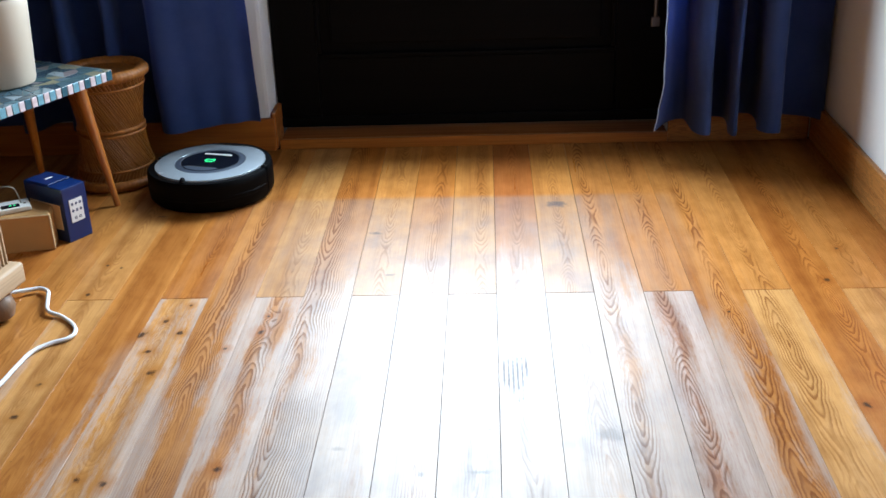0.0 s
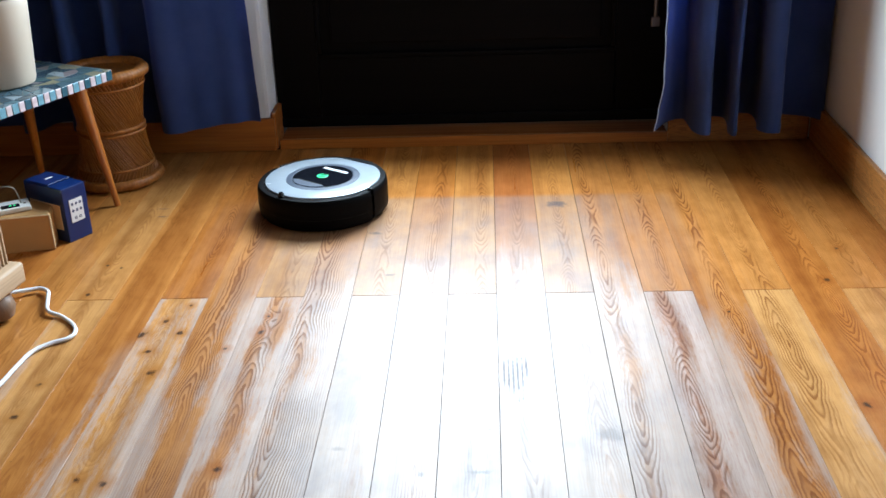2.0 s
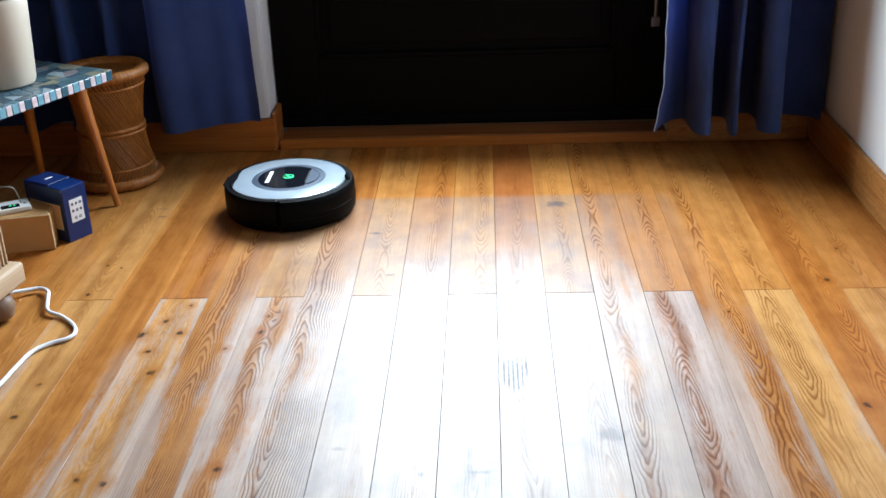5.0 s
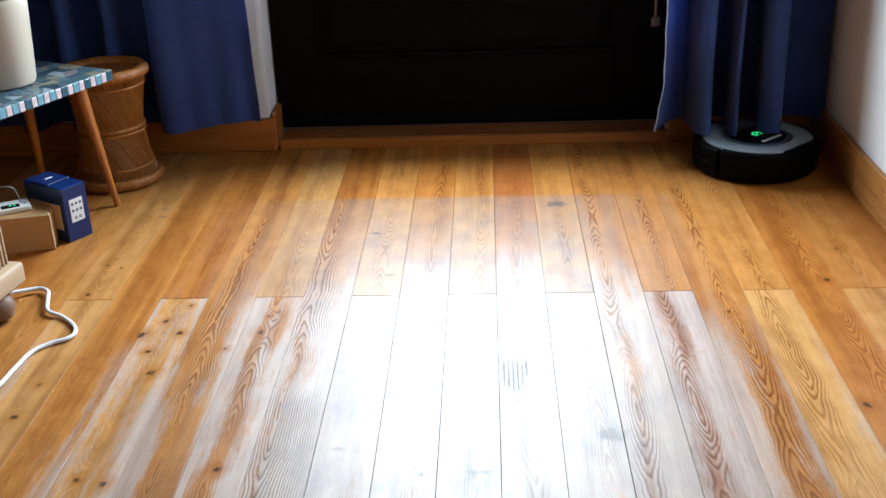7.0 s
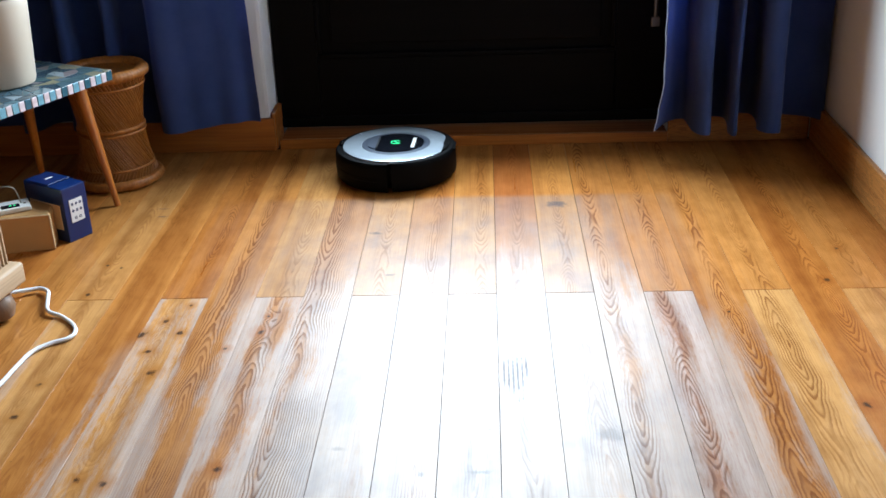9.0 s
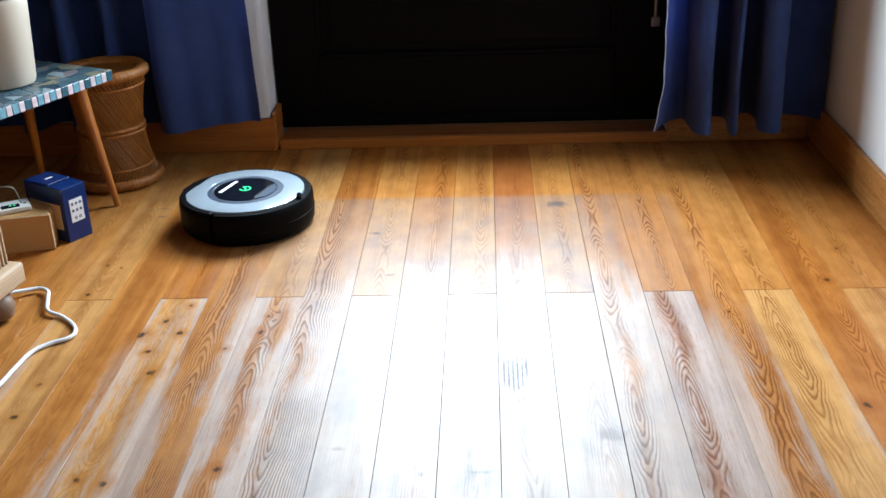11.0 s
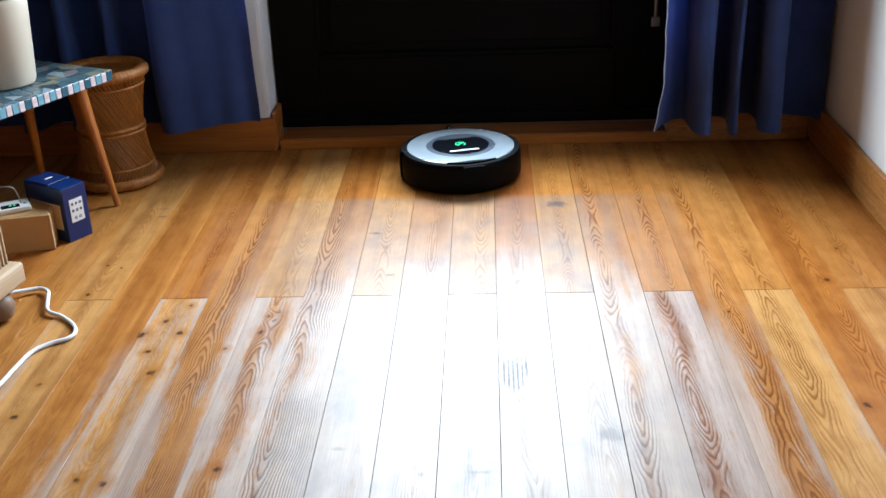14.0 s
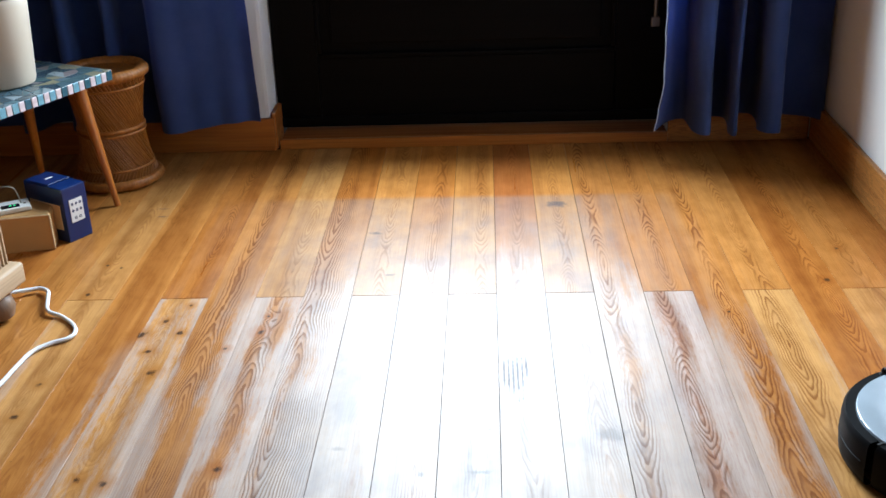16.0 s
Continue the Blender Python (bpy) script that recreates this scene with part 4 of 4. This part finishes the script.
            spare = (rnd.uniform(-0.02, 0.02), 0.02, b + 0.4)
            ob["figure"] = (figure if k % 2 == 0 else (figure_far, figure_near)[min(i, 1)]).get(k, spare)
            line = wear_line if k % 2 == 0 else wear_near if i else {}
            ob["wear_line"] = line.get(k, (0.05, 1.9, 0.62 if i == 0 else 0.8))


boards()


def motions():
    """The robot's drive over the floor, and its spinning side brush."""
    walk(ROBOT, [
        (0.00, pose(-0.793, 2.948, 0, rz=-105)),        (0.10, pose(-0.796, 2.911, 0, rz=-95)),
        (0.20, pose(-0.826, 2.795, 0, rz=-121)),        (0.30, pose(-0.856, 2.733, 0, rz=-92)),
        (0.40, pose(-0.860, 2.733, 0, rz=-51)),        (0.50, pose(-0.793, 2.701, 0, rz=-10)),
        (0.60, pose(-0.659, 2.699, 0, rz=8)),        (0.70, pose(-0.486, 2.699, 0, rz=-14)),
        (0.80, pose(-0.482, 2.703, 0, rz=41)),        (0.90, pose(-0.484, 2.704, 0, rz=90)),
        (1.00, pose(-0.487, 2.704, 0, rz=137)),        (1.10, pose(-0.657, 2.855, 0, rz=145)),
        (1.20, pose(-0.793, 2.986, 0, rz=132)),        (1.30, pose(-0.783, 2.986, 0, rz=85)),
        (1.40, pose(-0.770, 3.076, 0, rz=98)),        (1.50, pose(-0.768, 3.076, 0, rz=54)),
        (1.55, pose(-0.766, 3.073, 0, rz=4)),        (1.60, pose(-0.765, 3.070, 0, rz=-47)),
        (1.70, pose(-0.648, 2.966, 0, rz=-47)),        (1.80, pose(-0.537, 2.874, 0, rz=-39)),
        (1.90, pose(-0.450, 2.803, 0, rz=-66)),        (2.00, pose(-0.452, 2.803, 0, rz=-125)),
        (2.10, pose(-0.452, 2.803, 0, rz=-178)),        (2.20, pose(-0.450, 2.803, 0, rz=-225)),
        (2.30, pose(-0.453, 2.823, 0, rz=-264)),        (2.40, pose(-0.469, 3.062, 0, rz=-267)),
        (2.50, pose(-0.469, 3.062, 0, rz=-226)),        (2.60, pose(-0.484, 3.057, 0, rz=-153)),
        (2.70, pose(-0.657, 2.887, 0, rz=-145)),        (2.80, pose(-0.831, 2.718, 0, rz=-142)),
        (2.90, pose(-0.861, 2.691, 0, rz=-183)),        (3.00, pose(-0.876, 2.701, 0, rz=-208)),
        (3.10, pose(-0.859, 2.691, 0, rz=-228)),        (3.20, pose(-0.875, 2.711, 0, rz=-233)),
        (3.30, pose(-0.874, 2.716, 0, rz=-298)),        (3.40, pose(-0.829, 2.800, 0, rz=-283)),
        (3.50, pose(-0.825, 2.854, 0, rz=-268)),        (3.60, pose(-0.820, 2.868, 0, rz=-285)),
        (3.70, pose(-0.819, 2.877, 0, rz=-329)),        (3.75, pose(-0.817, 2.874, 0, rz=-374)),
        (3.80, pose(-0.816, 2.872, 0, rz=-419)),        (3.90, pose(-0.784, 2.784, 0, rz=-444)),
        (4.00, pose(-0.786, 2.784, 0, rz=-498)),        (4.10, pose(-0.787, 2.784, 0, rz=-552)),
        (4.20, pose(-0.785, 2.789, 0, rz=-602)),        (4.40, pose(-0.785, 2.790, 0, rz=-650)),
        (4.70, pose(-0.740, 2.790, 0, rz=-712)),        (5.30, pose(-0.250, 2.815, 0, rz=-722)),
        (5.90, pose(0.300, 2.815, 0, rz=-727)),        (6.30, pose(0.662, 2.805, 0, rz=-730)),
        (6.40, pose(0.800, 2.768, 0, rz=-723)),        (6.50, pose(0.792, 2.774, 0, rz=-685)),
        (6.60, pose(0.793, 2.774, 0, rz=-666)),        (6.70, pose(0.788, 2.857, 0, rz=-631)),
        (6.80, pose(0.784, 2.989, 0, rz=-635)),        (6.90, pose(0.782, 3.084, 0, rz=-620)),
        (7.00, pose(0.772, 3.077, 0, rz=-588)),        (7.10, pose(0.752, 3.086, 0, rz=-573)),
        (7.20, pose(0.742, 3.079, 0, rz=-552)),        (7.30, pose(0.691, 3.083, 0, rz=-552)),
        (7.40, pose(0.659, 3.065, 0, rz=-530)),        (7.50, pose(0.491, 3.042, 0, rz=-566)),
        (7.60, pose(0.435, 3.073, 0, rz=-592)),        (7.70, pose(0.420, 3.074, 0, rz=-569)),
        (7.80, pose(0.393, 3.083, 0, rz=-534)),        (7.90, pose(0.355, 3.085, 0, rz=-543)),
        (8.00, pose(0.262, 3.092, 0, rz=-577)),        (8.10, pose(0.246, 3.093, 0, rz=-544)),
        (8.20, pose(0.158, 3.078, 0, rz=-554)),        (8.30, pose(0.126, 3.081, 0, rz=-555)),
        (8.40, pose(0.046, 3.076, 0, rz=-544)),        (8.50, pose(-0.009, 3.080, 0, rz=-544)),
        (8.60, pose(-0.006, 3.070, 0, rz=-545)),        (8.70, pose(-0.139, 3.078, 0, rz=-555)),
        (8.80, pose(-0.148, 3.079, 0, rz=-534)),        (8.90, pose(-0.242, 3.075, 0, rz=-532)),
        (9.00, pose(-0.272, 3.071, 0, rz=-543)),        (9.10, pose(-0.346, 3.072, 0, rz=-532)),
        (9.20, pose(-0.399, 3.076, 0, rz=-533)),        (9.60, pose(-0.560, 3.060, 0, rz=-535)),
        (10.00, pose(-0.700, 2.970, 0, rz=-500)),        (10.40, pose(-0.730, 2.850, 0, rz=-440)),
        (10.80, pose(-0.700, 2.750, 0, rz=-395)),        (11.10, pose(-0.620, 2.710, 0, rz=-375)),
        (11.30, pose(-0.553, 2.709, 0, rz=-372)),        (11.40, pose(-0.493, 2.714, 0, rz=-354)),
        (11.50, pose(-0.459, 2.727, 0, rz=-337)),        (11.60, pose(-0.370, 2.730, 0, rz=-372)),
        (11.70, pose(-0.340, 2.744, 0, rz=-372)),        (11.80, pose(-0.317, 2.735, 0, rz=-380)),
        (11.90, pose(-0.279, 2.717, 0, rz=-387)),        (12.00, pose(-0.208, 2.683, 0, rz=-373)),
        (12.10, pose(-0.135, 2.628, 0, rz=-420)),        (12.20, pose(-0.115, 2.584, 0, rz=-421)),
        (12.30, pose(-0.082, 2.520, 0, rz=-419)),        (12.40, pose(-0.055, 2.434, 0, rz=-442)),
        (12.50, pose(-0.050, 2.422, 0, rz=-425)),        (12.60, pose(-0.047, 2.421, 0, rz=-377)),
        (12.70, pose(0.042, 2.398, 0, rz=-388)),        (12.80, pose(0.088, 2.312, 0, rz=-434)),
        (12.90, pose(0.168, 2.067, 0, rz=-434)),        (13.00, pose(0.256, 1.857, 0, rz=-437)),
        (13.10, pose(0.273, 1.799, 0, rz=-469)),        (13.20, pose(0.279, 1.799, 0, rz=-516)),
        (13.30, pose(0.276, 1.796, 0, rz=-576)),        (13.40, pose(0.259, 1.844, 0, rz=-610)),
        (13.50, pose(0.171, 2.073, 0, rz=-620)),        (13.60, pose(0.116, 2.242, 0, rz=-619)),
        (13.70, pose(0.089, 2.352, 0, rz=-617)),        (13.80, pose(0.034, 2.579, 0, rz=-618)),
        (13.90, pose(-0.025, 2.817, 0, rz=-613)),        (14.00, pose(-0.083, 3.043, 0, rz=-616)),
        (14.05, pose(-0.080, 3.058, 0, rz=-692)),        (14.10, pose(-0.076, 3.074, 0, rz=-767)),
        (14.20, pose(-0.069, 3.063, 0, rz=-747)),        (14.30, pose(0.121, 2.920, 0, rz=-762)),
        (14.40, pose(0.316, 2.779, 0, rz=-761)),        (14.50, pose(0.513, 2.631, 0, rz=-760)),
        (14.60, pose(0.701, 2.498, 0, rz=-755)),        (14.70, pose(0.795, 2.428, 0, rz=-750)),
        (14.80, pose(0.798, 2.428, 0, rz=-788)),        (14.90, pose(0.736, 2.369, 0, rz=-854)),
        (15.00, pose(0.566, 2.211, 0, rz=-852)),        (15.10, pose(0.388, 2.048, 0, rz=-862)),
        (15.20, pose(0.295, 1.954, 0, rz=-831)),        (15.30, pose(0.296, 1.959, 0, rz=-762)),
        (15.40, pose(0.398, 1.817, 0, rz=-762)),        (15.50, pose(0.551, 1.618, 0, rz=-772)),
        (15.60, pose(0.623, 1.542, 0, rz=-770)),        (15.70, pose(0.646, 1.538, 0, rz=-792)),
        (15.80, pose(0.776, 1.555, 0, rz=-846)),        (15.90, pose(0.810, 1.598, 0, rz=-930)),
        (16.00, pose(0.769, 1.596, 0, rz=-965)),
    ])
    walk(BRUSH, [(0.1 * k, pose(0.112, -0.085, 0.0, rz=72.0 * k)) for k in range(161)])


motions()
